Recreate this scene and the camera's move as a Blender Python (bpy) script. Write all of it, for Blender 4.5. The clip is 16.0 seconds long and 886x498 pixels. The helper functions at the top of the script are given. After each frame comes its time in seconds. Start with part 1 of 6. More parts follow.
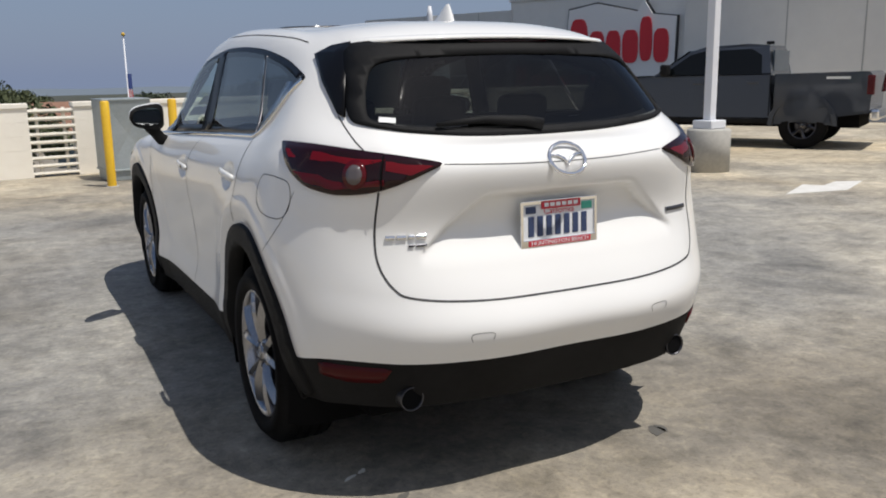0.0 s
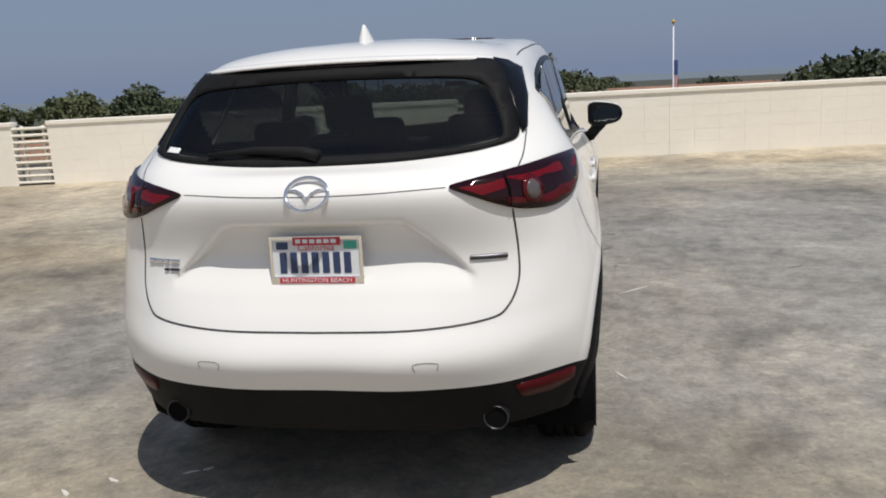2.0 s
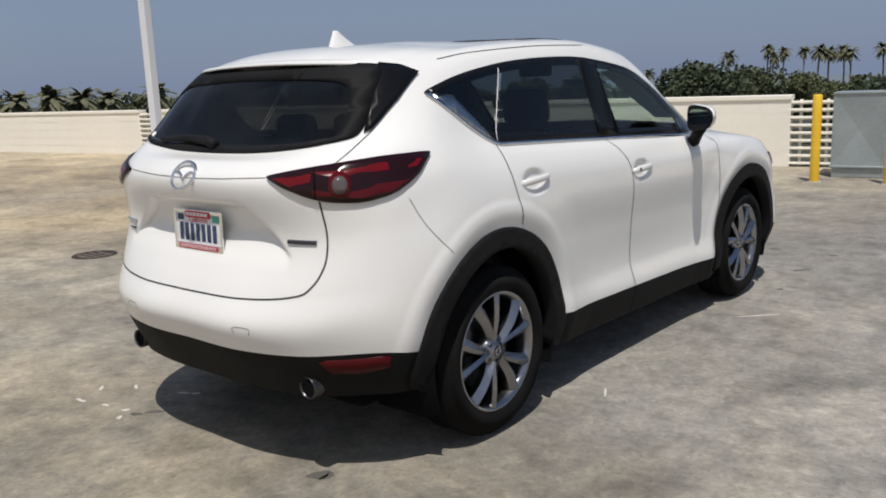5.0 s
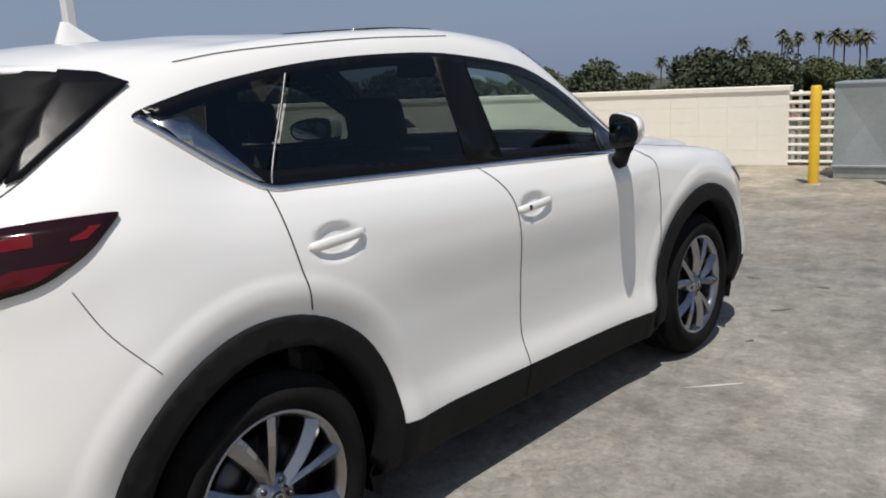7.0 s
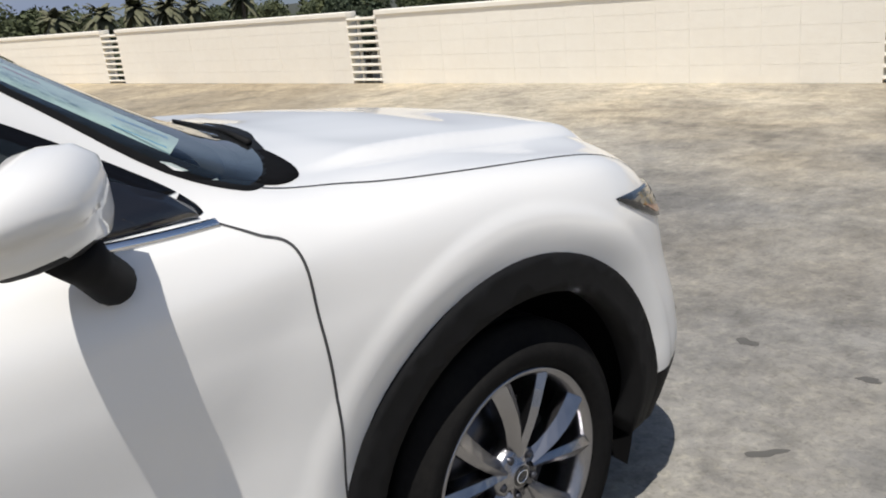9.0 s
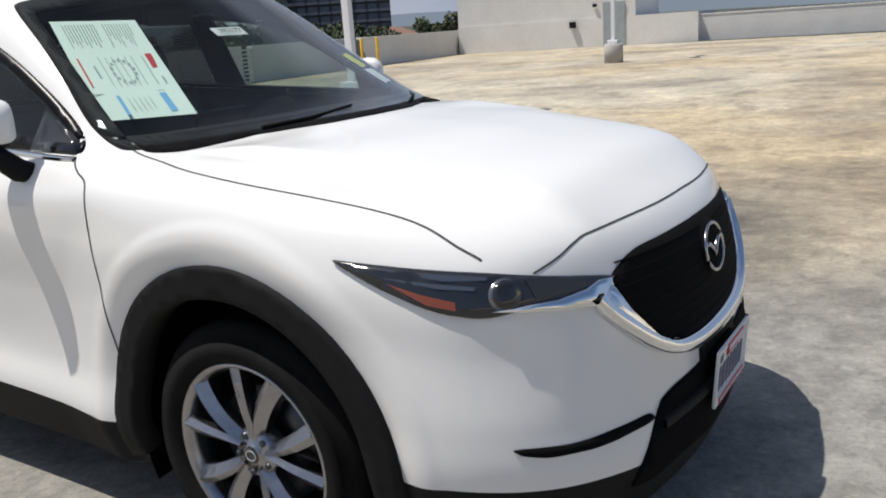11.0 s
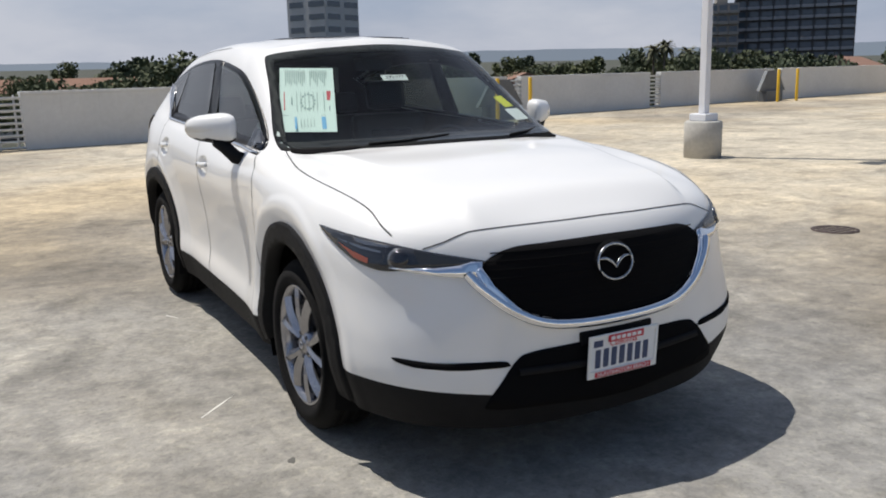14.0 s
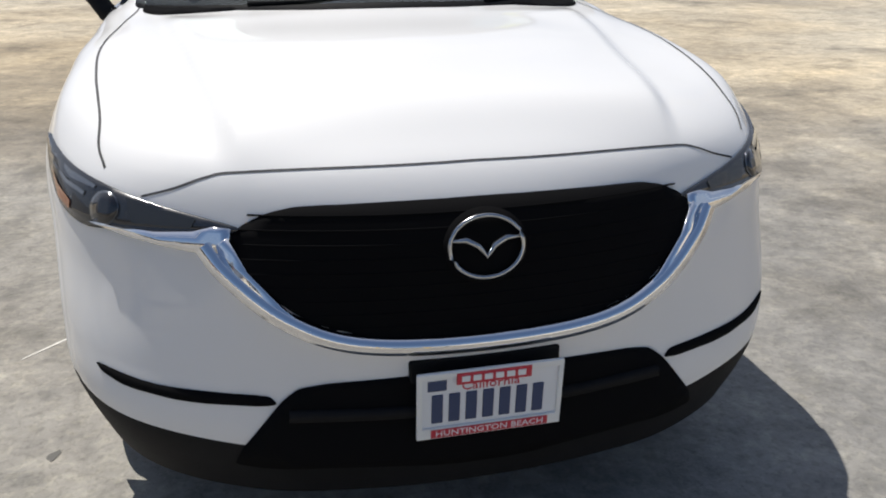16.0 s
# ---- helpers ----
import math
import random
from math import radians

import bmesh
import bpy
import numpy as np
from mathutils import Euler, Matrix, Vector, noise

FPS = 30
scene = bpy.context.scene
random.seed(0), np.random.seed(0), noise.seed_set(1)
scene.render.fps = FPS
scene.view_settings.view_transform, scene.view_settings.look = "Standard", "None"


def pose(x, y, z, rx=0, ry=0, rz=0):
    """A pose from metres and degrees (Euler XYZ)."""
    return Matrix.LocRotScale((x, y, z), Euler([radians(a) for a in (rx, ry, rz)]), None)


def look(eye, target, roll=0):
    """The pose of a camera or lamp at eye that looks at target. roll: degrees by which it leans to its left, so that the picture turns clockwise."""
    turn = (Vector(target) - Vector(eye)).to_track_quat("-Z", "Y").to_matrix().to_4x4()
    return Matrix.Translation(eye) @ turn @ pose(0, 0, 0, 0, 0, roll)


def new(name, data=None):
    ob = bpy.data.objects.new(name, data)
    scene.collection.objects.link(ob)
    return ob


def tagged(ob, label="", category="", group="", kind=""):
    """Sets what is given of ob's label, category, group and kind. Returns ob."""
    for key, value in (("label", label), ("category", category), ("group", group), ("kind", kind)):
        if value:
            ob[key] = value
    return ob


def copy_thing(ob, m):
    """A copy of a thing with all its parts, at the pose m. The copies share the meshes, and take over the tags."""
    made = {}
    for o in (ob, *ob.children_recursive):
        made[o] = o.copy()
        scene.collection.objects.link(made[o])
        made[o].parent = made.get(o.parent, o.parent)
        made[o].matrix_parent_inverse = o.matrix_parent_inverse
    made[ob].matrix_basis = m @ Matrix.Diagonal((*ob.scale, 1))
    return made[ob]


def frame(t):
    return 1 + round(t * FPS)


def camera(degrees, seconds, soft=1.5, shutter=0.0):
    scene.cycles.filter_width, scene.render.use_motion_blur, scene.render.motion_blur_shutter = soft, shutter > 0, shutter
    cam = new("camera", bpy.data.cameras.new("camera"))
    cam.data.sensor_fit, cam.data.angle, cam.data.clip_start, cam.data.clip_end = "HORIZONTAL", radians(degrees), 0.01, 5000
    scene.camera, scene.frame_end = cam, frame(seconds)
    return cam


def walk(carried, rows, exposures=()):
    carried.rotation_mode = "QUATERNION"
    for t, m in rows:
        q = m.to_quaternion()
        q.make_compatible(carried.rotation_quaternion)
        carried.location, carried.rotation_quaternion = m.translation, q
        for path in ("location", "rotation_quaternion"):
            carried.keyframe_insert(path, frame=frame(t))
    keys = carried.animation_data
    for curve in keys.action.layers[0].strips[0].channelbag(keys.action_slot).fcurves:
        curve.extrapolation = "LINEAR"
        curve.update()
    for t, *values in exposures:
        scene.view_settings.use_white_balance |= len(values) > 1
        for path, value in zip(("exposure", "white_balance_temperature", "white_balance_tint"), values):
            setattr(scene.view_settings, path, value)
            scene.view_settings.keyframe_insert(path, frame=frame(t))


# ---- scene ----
cam = camera(55.1, 16.0, soft=1.9)
PATH = [
    (0, (-1.671, -4.525, 1.434), (-0.78, -2.783, 1.022), -1.0),
    (0.5, (-1.13, -4.614, 1.457), (-0.415, -2.792, 1.046), -1.3),
    (1, (-0.481, -4.702, 1.446), (-0.074, -2.781, 1.07), -1.4),
    (1.5, (0.198, -4.795, 1.461), (0.222, -2.832, 1.076), -2.2),
    (2, (0.907, -4.73, 1.49), (0.546, -2.804, 1.086), -3.1),
    (2.5, (1.555, -4.588, 1.514), (0.881, -2.756, 1.077), -2.9),
    (3, (2.132, -4.408, 1.438), (1.176, -2.692, 1.06), -2.3),
    (3.2, (2.328, -4.347, 1.436), (1.287, -2.679, 1.068), -1.6),
    (5.3, (2.873, -4.004, 1.455), (1.607, -2.505, 1.068), -2.2),
    (5.5, (2.878, -3.962, 1.452), (1.612, -2.463, 1.065), -2.1),
    (6, (2.848, -3.777, 1.446), (1.586, -2.274, 1.062), -2.3),
    (6.5, (2.708, -3.282, 1.463), (1.445, -1.782, 1.071), -3.0),
    (7, (2.649, -2.652, 1.476), (1.361, -1.175, 1.072), -3.2),
    (7.5, (2.522, -1.942, 1.467), (1.215, -0.493, 1.03), -2.3),
    (8, (2.361, -1.219, 1.45), (1.022, 0.187, 0.969), -2.6),
    (8.5, (2.187, -0.527, 1.438), (0.813, 0.822, 0.898), -3.7),
    (9, (2.032, 0.167, 1.437), (0.598, 1.422, 0.829), -5.9),
    (11.5, (2.273, 3.451, 1.377), (0.95, 2.024, 0.913), -2.2),
    (12, (2.247, 3.942, 1.4), (1.088, 2.369, 0.972), -1.6),
    (12.5, (2.194, 4.333, 1.423), (1.131, 2.69, 1.009), -1.4),
    (13, (2.142, 4.539, 1.437), (1.147, 2.851, 1.036), -1.6),
    (13.5, (2.067, 4.588, 1.447), (1.107, 2.88, 1.05), -1.5),
    (14, (1.955, 4.591, 1.443), (1.017, 2.872, 1.037), -1.5),
    (14.5, (1.766, 4.504, 1.423), (0.842, 2.782, 0.998), -1.6),
    (15, (1.392, 4.163, 1.42), (0.471, 2.456, 0.933), -2.1),
    (15.5, (0.984, 3.9, 1.42), (0.189, 2.176, 0.79), -1.5),
    (16, (0.47, 3.811, 1.382), (0.019, 2.003, 0.657), 0.2),
]
walk(cam, [(t, look(eye, target, roll)) for t, eye, target, roll in PATH],
     [(0.0, -0.06, 6450, 10), (1.5, -0.17, 6450, 10), (3.0, -0.17, 6450, 10), (6.0, -0.15, 6450, 10), (9.0, 0.05, 6450, 10), (11.5, 0.16, 6450, 10), (16.0, 0.14, 6450, 10)])

# ---- light ----
SUN = Vector((0.25, -0.34, 1.0)).normalized()
sun = new("sun", bpy.data.lights.new("sun", "SUN"))
sun.data.energy, sun.data.angle, sun.data.color = 4.2, radians(0.53), (1.0, 0.95, 0.88)
sun.matrix_world = look(SUN * 60, (0, 0, 0))
world = bpy.data.worlds.new("sky")
scene.world = world
world.use_nodes = True
wn = world.node_tree.nodes
sky = wn.new("ShaderNodeTexSky")
sky.sky_type, sky.sun_disc = "NISHITA", False
sky.sun_elevation = math.asin(SUN.z)
sky.sun_rotation = math.atan2(SUN.x, SUN.y)
sky.air_density, sky.dust_density, sky.ozone_density = 1.0, 0.7, 2.5


def sky_node(kind, **values):
    n = wn.new(kind)
    for key, v in values.items():
        n.inputs[key.replace("_", " ")].default_value = v
    return n


def sky_link(a, b):
    world.node_tree.links.new(a, b)


# thin high cloud that thickens towards the south
where = sky_node("ShaderNodeTexCoord")
part_y = sky_node("ShaderNodeSeparateXYZ")
sky_link(where.outputs["Generated"], part_y.inputs[0])
stretch = sky_node("ShaderNodeMapping", Scale=(2.2, 2.2, 7.0))
sky_link(where.outputs["Generated"], stretch.inputs["Vector"])
puffs = sky_node("ShaderNodeTexNoise", Scale=1.6, Detail=7.0, Roughness=0.55)
sky_link(stretch.outputs[0], puffs.inputs["Vector"])
southward = wn.new("ShaderNodeMapRange")
for k, v in enumerate((0.45, -0.75, 0.0, 0.75)):
    southward.inputs[k + 1].default_value = v
sky_link(part_y.outputs["Y"], southward.inputs[0])
cover = wn.new("ShaderNodeMapRange")
for k, v in enumerate((0.30, 0.62, 0.35, 1.0)):
    cover.inputs[k + 1].default_value = v
sky_link(puffs.outputs[0], cover.inputs[0])
amount = wn.new("ShaderNodeMath")
amount.operation = "MULTIPLY"
sky_link(southward.outputs[0], amount.inputs[0])
sky_link(cover.outputs[0], amount.inputs[1])
clouded = wn.new("ShaderNodeMix")
clouded.data_type = "RGBA"
clouded.inputs["B"].default_value = (6.6, 6.7, 7.2, 1)
sky_link(amount.outputs[0], clouded.inputs["Factor"])
# blue-grey haze low over the land
low_haze = wn.new("ShaderNodeMapRange")
for k, v in enumerate((0.0, 0.42, 0.92, 0.0)):
    low_haze.inputs[k + 1].default_value = v
sky_link(part_y.outputs["Z"], low_haze.inputs[0])
hazed = wn.new("ShaderNodeMix")
hazed.data_type = "RGBA"
hazed.inputs["B"].default_value = (2.5, 3.15, 4.75, 1)
sky_link(low_haze.outputs[0], hazed.inputs["Factor"])
sky_link(sky.outputs[0], hazed.inputs["A"])
sky_link(hazed.outputs["Result"], clouded.inputs["A"])
wn["Background"].inputs["Strength"].default_value = 0.085
sky_link(clouded.outputs["Result"], wn["Background"].inputs["Color"])

# ---- materials ----
def material(name, base, rough=0.6, metal=0.0, coat=0.0, spec=0.5):
    m = bpy.data.materials.new(name)
    m.use_nodes = True
    p = m.node_tree.nodes["Principled BSDF"]
    p.inputs["Base Color"].default_value = (*base, 1)
    p.inputs["Roughness"].default_value, p.inputs["Metallic"].default_value = rough, metal
    p.inputs["Coat Weight"].default_value, p.inputs["Coat Roughness"].default_value = coat, 0.04
    p.inputs["Specular IOR Level"].default_value = spec
    return m


def node(m, kind, **values):
    n = m.node_tree.nodes.new(kind)
    for key, v in values.items():
        n.inputs[key.replace("_", " ")].default_value = v
    return n


def link(m, a, b):
    m.node_tree.links.new(a, b)


def vary(m, colours, scale, detail=6.0, rough=0.55, bump=0.0, bump_scale=60.0, stretch=(1, 1, 1), low=0.3, high=0.7):
    """Two scales of colour from noise, and a fine relief."""
    p = m.node_tree.nodes["Principled BSDF"]
    tc = node(m, "ShaderNodeNewGeometry")
    mp = node(m, "ShaderNodeMapping", Scale=stretch)
    link(m, tc.outputs["Position"], mp.inputs["Vector"])
    big = node(m, "ShaderNodeTexNoise", Scale=scale, Detail=detail, Roughness=rough)
    fine = node(m, "ShaderNodeTexNoise", Scale=scale * 9.7, Detail=5.0, Roughness=0.6)
    for n in (big, fine):
        link(m, mp.outputs[0], n.inputs["Vector"])
    mix = node(m, "ShaderNodeMix")
    mix.data_type = "FLOAT"
    mix.inputs[0].default_value = 0.42
    link(m, big.outputs[0], mix.inputs[2])
    link(m, fine.outputs[0], mix.inputs[3])
    ramp = m.node_tree.nodes.new("ShaderNodeValToRGB")
    e = ramp.color_ramp.elements
    e[0].position, e[1].position = low, high
    e[0].color, e[1].color = (*colours[0], 1), (*colours[-1], 1)
    for k, c in enumerate(colours[1:-1]):
        x = e.new(low + (high - low) * (k + 1) / (len(colours) - 1))
        x.color = (*c, 1)
    link(m, mix.outputs[0], ramp.inputs[0])
    link(m, ramp.outputs[0], p.inputs["Base Color"])
    if bump:
        nb = node(m, "ShaderNodeTexNoise", Scale=bump_scale, Detail=4.0)
        link(m, mp.outputs[0], nb.inputs["Vector"])
        b = node(m, "ShaderNodeBump", Strength=bump, Distance=0.01)
        link(m, nb.outputs[0], b.inputs["Height"])
        link(m, b.outputs[0], p.inputs["Normal"])
    return ramp


def glass_material(name, tint, ior=1.5):
    m = bpy.data.materials.new(name)
    m.use_nodes = True
    m.node_tree.nodes.remove(m.node_tree.nodes["Principled BSDF"])
    out = m.node_tree.nodes["Material Output"]
    lw = node(m, "ShaderNodeLayerWeight", Blend=0.5)
    power = m.node_tree.nodes.new("ShaderNodeMath")
    power.operation = "POWER"
    power.inputs[1].default_value = 5.0
    link(m, lw.outputs["Facing"], power.inputs[0])
    fr = m.node_tree.nodes.new("ShaderNodeMath")
    fr.operation = "MULTIPLY_ADD"
    head_on = ((ior - 1) / (ior + 1)) ** 2 * 1.05
    fr.inputs[1].default_value, fr.inputs[2].default_value = 1 - head_on, head_on
    link(m, power.outputs[0], fr.inputs[0])
    tr = node(m, "ShaderNodeBsdfTransparent", Color=(*tint, 1))
    gl = node(m, "ShaderNodeBsdfGlossy", Color=(1, 1, 1, 1), Roughness=0.01)
    mx = m.node_tree.nodes.new("ShaderNodeMixShader")
    link(m, fr.outputs[0], mx.inputs[0])
    link(m, tr.outputs[0], mx.inputs[1])
    link(m, gl.outputs[0], mx.inputs[2])
    link(m, mx.outputs[0], out.inputs["Surface"])
    return m


PAINT = material("white_pearl_paint", (0.77, 0.765, 0.745), 0.5, 0.0, 0.85, 0.3)
BLACK = material("black_grained_plastic", (0.022, 0.022, 0.024), 0.65, 0.0, 0.0, 0.14)
vary(BLACK, [(0.006, 0.006, 0.0065), (0.013, 0.013, 0.0135)], 3.0, bump=0.12, bump_scale=900)
GLOSSBLACK = material("gloss_black", (0.012, 0.012, 0.014), 0.12, 0.0, 0.6)
FRAMEBLACK = material("satin_black_trim", (0.005, 0.005, 0.006), 0.3, 0.0, 0.0, 0.16)
SEAM = material("panel_gap", (0.05, 0.05, 0.052), 0.7)
CHROME = material("chrome", (0.82, 0.83, 0.85), 0.07, 1.0)
DULLCHROME = material("dull_chrome", (0.42, 0.43, 0.44), 0.22, 1.0)
STEEL = material("machined_alloy", (0.38, 0.38, 0.40), 0.27, 1.0)
vary(STEEL, [(0.28, 0.28, 0.295), (0.38, 0.38, 0.40)], 20.0)
DARKALLOY = material("dark_alloy", (0.09, 0.09, 0.1), 0.35, 0.9)
RUBBER = material("tyre_rubber", (0.02, 0.02, 0.02), 0.85, 0.0, 0.0, 0.10)
vary(RUBBER, [(0.005, 0.005, 0.0055), (0.013, 0.0125, 0.012)], 7.0, bump=0.1, bump_scale=300)
CABIN = material("dark_cabin_trim", (0.018, 0.018, 0.02), 0.8)
SEATS = material("black_leather", (0.02, 0.02, 0.022), 0.45)
LINER = material("black_liner", (0.006, 0.006, 0.0065), 0.95, 0.0, 0.0, 0.06)
PRIVACY = glass_material("privacy_glass", (0.13, 0.14, 0.138), 1.46)
CLEARGLASS = glass_material("light_tinted_glass", (0.62, 0.71, 0.66))
WINDSHIELD = glass_material("windscreen_glass", (0.70, 0.79, 0.77), 1.3)
LENSRED = material("red_lens", (0.075, 0.002, 0.004), 0.12, 0.0, 0.0, 0.35)
REFLECTOR = material("dark_red_reflector", (0.055, 0.002, 0.003), 0.3, 0.0, 0.0, 0.2)
LENSDARK = material("smoked_red_lens", (0.014, 0.002, 0.003), 0.1, 0.0, 0.0, 0.35)
LENSGLOW = material("bright_red_lens", (0.12, 0.002, 0.005), 0.12, 0.0, 0.0, 0.35)
LAMPSMOKE = material("smoked_lamp_housing", (0.03, 0.03, 0.029), 0.25, 0.1, 0.4)
LENSGREY = material("grey_lens", (0.09, 0.075, 0.075), 0.15, 0.0, 0.5)
HEADDARK = material("dark_lamp_housing", (0.02, 0.022, 0.026), 0.15, 0.1, 0.5)
HEADGREY = material("grey_lamp_reflector", (0.14, 0.15, 0.165), 0.2, 0.7, 1.0)
AMBER = material("amber_reflector", (0.22, 0.045, 0.012), 0.2, 0.0, 1.0)
# black mesh, darkened further so the flat grille holds its recesses' shade
MESHBLACK = material("black_grille_mesh", (0.0025, 0.0025, 0.003), 0.9, 0.0, 0.0, 0.12)
PLATE = material("plate_white", (0.72, 0.74, 0.76), 0.35)
PLATEBLUE = material("plate_dark_blue", (0.03, 0.05, 0.12), 0.5)
PLATERED = material("plate_red", (0.5, 0.03, 0.05), 0.5)
PLATEGREEN = material("plate_green", (0.06, 0.38, 0.28), 0.5)
PAPER = material("pale_green_paper", (0.66, 0.76, 0.70), 0.7)
PAPERINK = material("grey_print", (0.28, 0.36, 0.34), 0.7)
PAPERBLUE = material("blue_print", (0.16, 0.40, 0.66), 0.7)
YELLOWTAG = material("yellow_tag", (0.68, 0.66, 0.03), 0.6)
BLACKINK = material("black_ink", (0.015, 0.015, 0.017), 0.6)
WHITETAG = material("white_tag", (0.75, 0.76, 0.74), 0.6)

CONCRETE = material("worn_concrete", (0.4, 0.38, 0.35), 0.85)
vary(CONCRETE, [(0.145, 0.142, 0.134), (0.23, 0.223, 0.208), (0.30, 0.29, 0.266), (0.41, 0.392, 0.352)], 0.7, detail=10.0, rough=0.64, bump=0.3, bump_scale=90, low=0.33, high=0.67)
def deck_patches(m, scale, tint, low, high, amount):
    """Broad worn patches over what colour a material has."""
    p = m.node_tree.nodes["Principled BSDF"]
    old = p.inputs["Base Color"].links[0].from_socket
    geo = node(m, "ShaderNodeNewGeometry")
    n = node(m, "ShaderNodeTexNoise", Scale=scale, Detail=8.0, Roughness=0.62, Distortion=0.6)
    link(m, geo.outputs["Position"], n.inputs["Vector"])
    r = m.node_tree.nodes.new("ShaderNodeMapRange")
    for k, v in enumerate((low, high, 0.0, amount)):
        r.inputs[k + 1].default_value = v
    link(m, n.outputs[0], r.inputs[0])
    mx = m.node_tree.nodes.new("ShaderNodeMix")
    mx.data_type, mx.blend_type = "RGBA", "MULTIPLY"
    mx.inputs["B"].default_value = (*tint, 1)
    link(m, r.outputs[0], mx.inputs["Factor"])
    link(m, old, mx.inputs["A"])
    link(m, mx.outputs["Result"], p.inputs["Base Color"])


deck_patches(CONCRETE, 0.16, (0.42, 0.42, 0.44), 0.47, 0.62, 0.62)
deck_patches(CONCRETE, 0.9, (0.55, 0.55, 0.55), 0.54, 0.68, 0.8)
deck_patches(CONCRETE, 0.11, (1.0, 0.90, 0.74), 0.42, 0.62, 0.9)
deck_patches(CONCRETE, 2.6, (0.70, 0.70, 0.69), 0.50, 0.66, 0.75)
deck_patches(CONCRETE, 1.7, (1.22, 1.21, 1.17), 0.54, 0.70, 0.8)
deck_patches(CONCRETE, 13.0, (0.72, 0.72, 0.71), 0.50, 0.64, 0.6)
deck_patches(CONCRETE, 48.0, (0.70, 0.70, 0.69), 0.50, 0.66, 0.75)
deck_patches(CONCRETE, 27.0, (1.24, 1.23, 1.17), 0.49, 0.64, 0.8)


def tan_away(m, centre, near, far, tint):
    """Multiplies the colour by tint with distance from centre, its edge broken by noise."""
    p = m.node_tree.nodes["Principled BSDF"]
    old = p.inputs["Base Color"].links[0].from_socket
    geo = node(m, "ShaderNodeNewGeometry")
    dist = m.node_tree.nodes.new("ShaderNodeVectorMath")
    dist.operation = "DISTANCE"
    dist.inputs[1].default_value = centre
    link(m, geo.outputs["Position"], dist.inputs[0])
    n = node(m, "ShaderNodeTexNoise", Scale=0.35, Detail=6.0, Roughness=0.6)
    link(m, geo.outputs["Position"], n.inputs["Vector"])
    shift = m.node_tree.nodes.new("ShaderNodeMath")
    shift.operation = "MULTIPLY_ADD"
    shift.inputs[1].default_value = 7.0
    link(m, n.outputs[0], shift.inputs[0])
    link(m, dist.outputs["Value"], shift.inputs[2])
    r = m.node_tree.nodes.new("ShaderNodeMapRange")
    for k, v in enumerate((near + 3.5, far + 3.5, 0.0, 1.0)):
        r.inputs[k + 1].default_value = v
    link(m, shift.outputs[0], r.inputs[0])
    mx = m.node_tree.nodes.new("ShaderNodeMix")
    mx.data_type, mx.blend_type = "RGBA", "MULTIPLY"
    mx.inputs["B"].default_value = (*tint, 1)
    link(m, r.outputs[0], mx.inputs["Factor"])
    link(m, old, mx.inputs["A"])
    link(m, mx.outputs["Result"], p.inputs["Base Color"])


# paler and tanner deck away from this point beside the car
tan_away(CONCRETE, (0.9, 1.9, 0.0), 3.4, 7.4, (1.80, 1.66, 1.41))
# cream block paint, lifted so the colour carries the north wall's sunlight
WALLSUNLIT = material("sunlit_cream_block", (0.7, 0.66, 0.58), 0.85)
vary(WALLSUNLIT, [(0.84, 0.79, 0.69), (0.90, 0.86, 0.765)], 0.9, bump=0.35, bump_scale=45)
# duller block tone with the south wall's shade in it, shared by other walls
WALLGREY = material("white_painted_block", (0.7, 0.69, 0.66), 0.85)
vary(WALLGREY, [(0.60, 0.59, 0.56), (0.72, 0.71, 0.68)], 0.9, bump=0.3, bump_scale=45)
YELLOW = material("yellow_paint", (0.75, 0.46, 0.02), 0.45)
vary(YELLOW, [(0.66, 0.38, 0.015), (0.78, 0.50, 0.03)], 3.0)
GALV = material("galvanised_metal", (0.36, 0.40, 0.41), 0.5, 0.5)
vary(GALV, [(0.30, 0.34, 0.35), (0.42, 0.46, 0.47)], 2.5)
DULLMETAL = material("weathered_sheet_metal", (0.13, 0.14, 0.15), 0.6, 0.2)
vary(DULLMETAL, [(0.10, 0.11, 0.12), (0.17, 0.18, 0.19)], 2.5)
POLEWHITE = material("white_pole_paint", (0.72, 0.73, 0.76), 0.5)
PIER = material("pier_concrete", (0.4, 0.38, 0.34), 0.85)
vary(PIER, [(0.33, 0.32, 0.29), (0.50, 0.48, 0.44)], 2.0, bump=0.2)
IRON = material("cast_iron", (0.07, 0.05, 0.045), 0.7, 0.4)
STUCCO = material("light_grey_stucco", (0.6, 0.6, 0.58), 0.9)
vary(STUCCO, [(0.70, 0.70, 0.69), (0.80, 0.80, 0.78)], 0.25, bump=0.15)
STUCCOB = material("grey_stucco", (0.5, 0.5, 0.48), 0.9)
vary(STUCCOB, [(0.62, 0.62, 0.61), (0.71, 0.71, 0.69)], 0.25, bump=0.15)
BLUEGLASS = material("window_glass", (0.05, 0.07, 0.09), 0.06, 0.0, 0.0, 0.8)
MULLION = material("window_frame_grey", (0.35, 0.36, 0.36), 0.5)
SIGNRED = material("sign_red", (0.62, 0.025, 0.04), 0.5)
SIGNBLACK = material("sign_black", (0.02, 0.02, 0.02), 0.5)
SIGNWHITE = material("sign_white", (0.8, 0.8, 0.8), 0.5)
TRUCKGREY = material("dark_grey_truck_paint", (0.030, 0.036, 0.048), 0.35, 0.35, 0.9)
TRUCKGLASS = material("dark_truck_glass", (0.004, 0.005, 0.006), 0.12, 0.0, 0.0, 0.25)
ROADPAINT = material("white_road_paint", (0.68, 0.67, 0.63), 0.8)
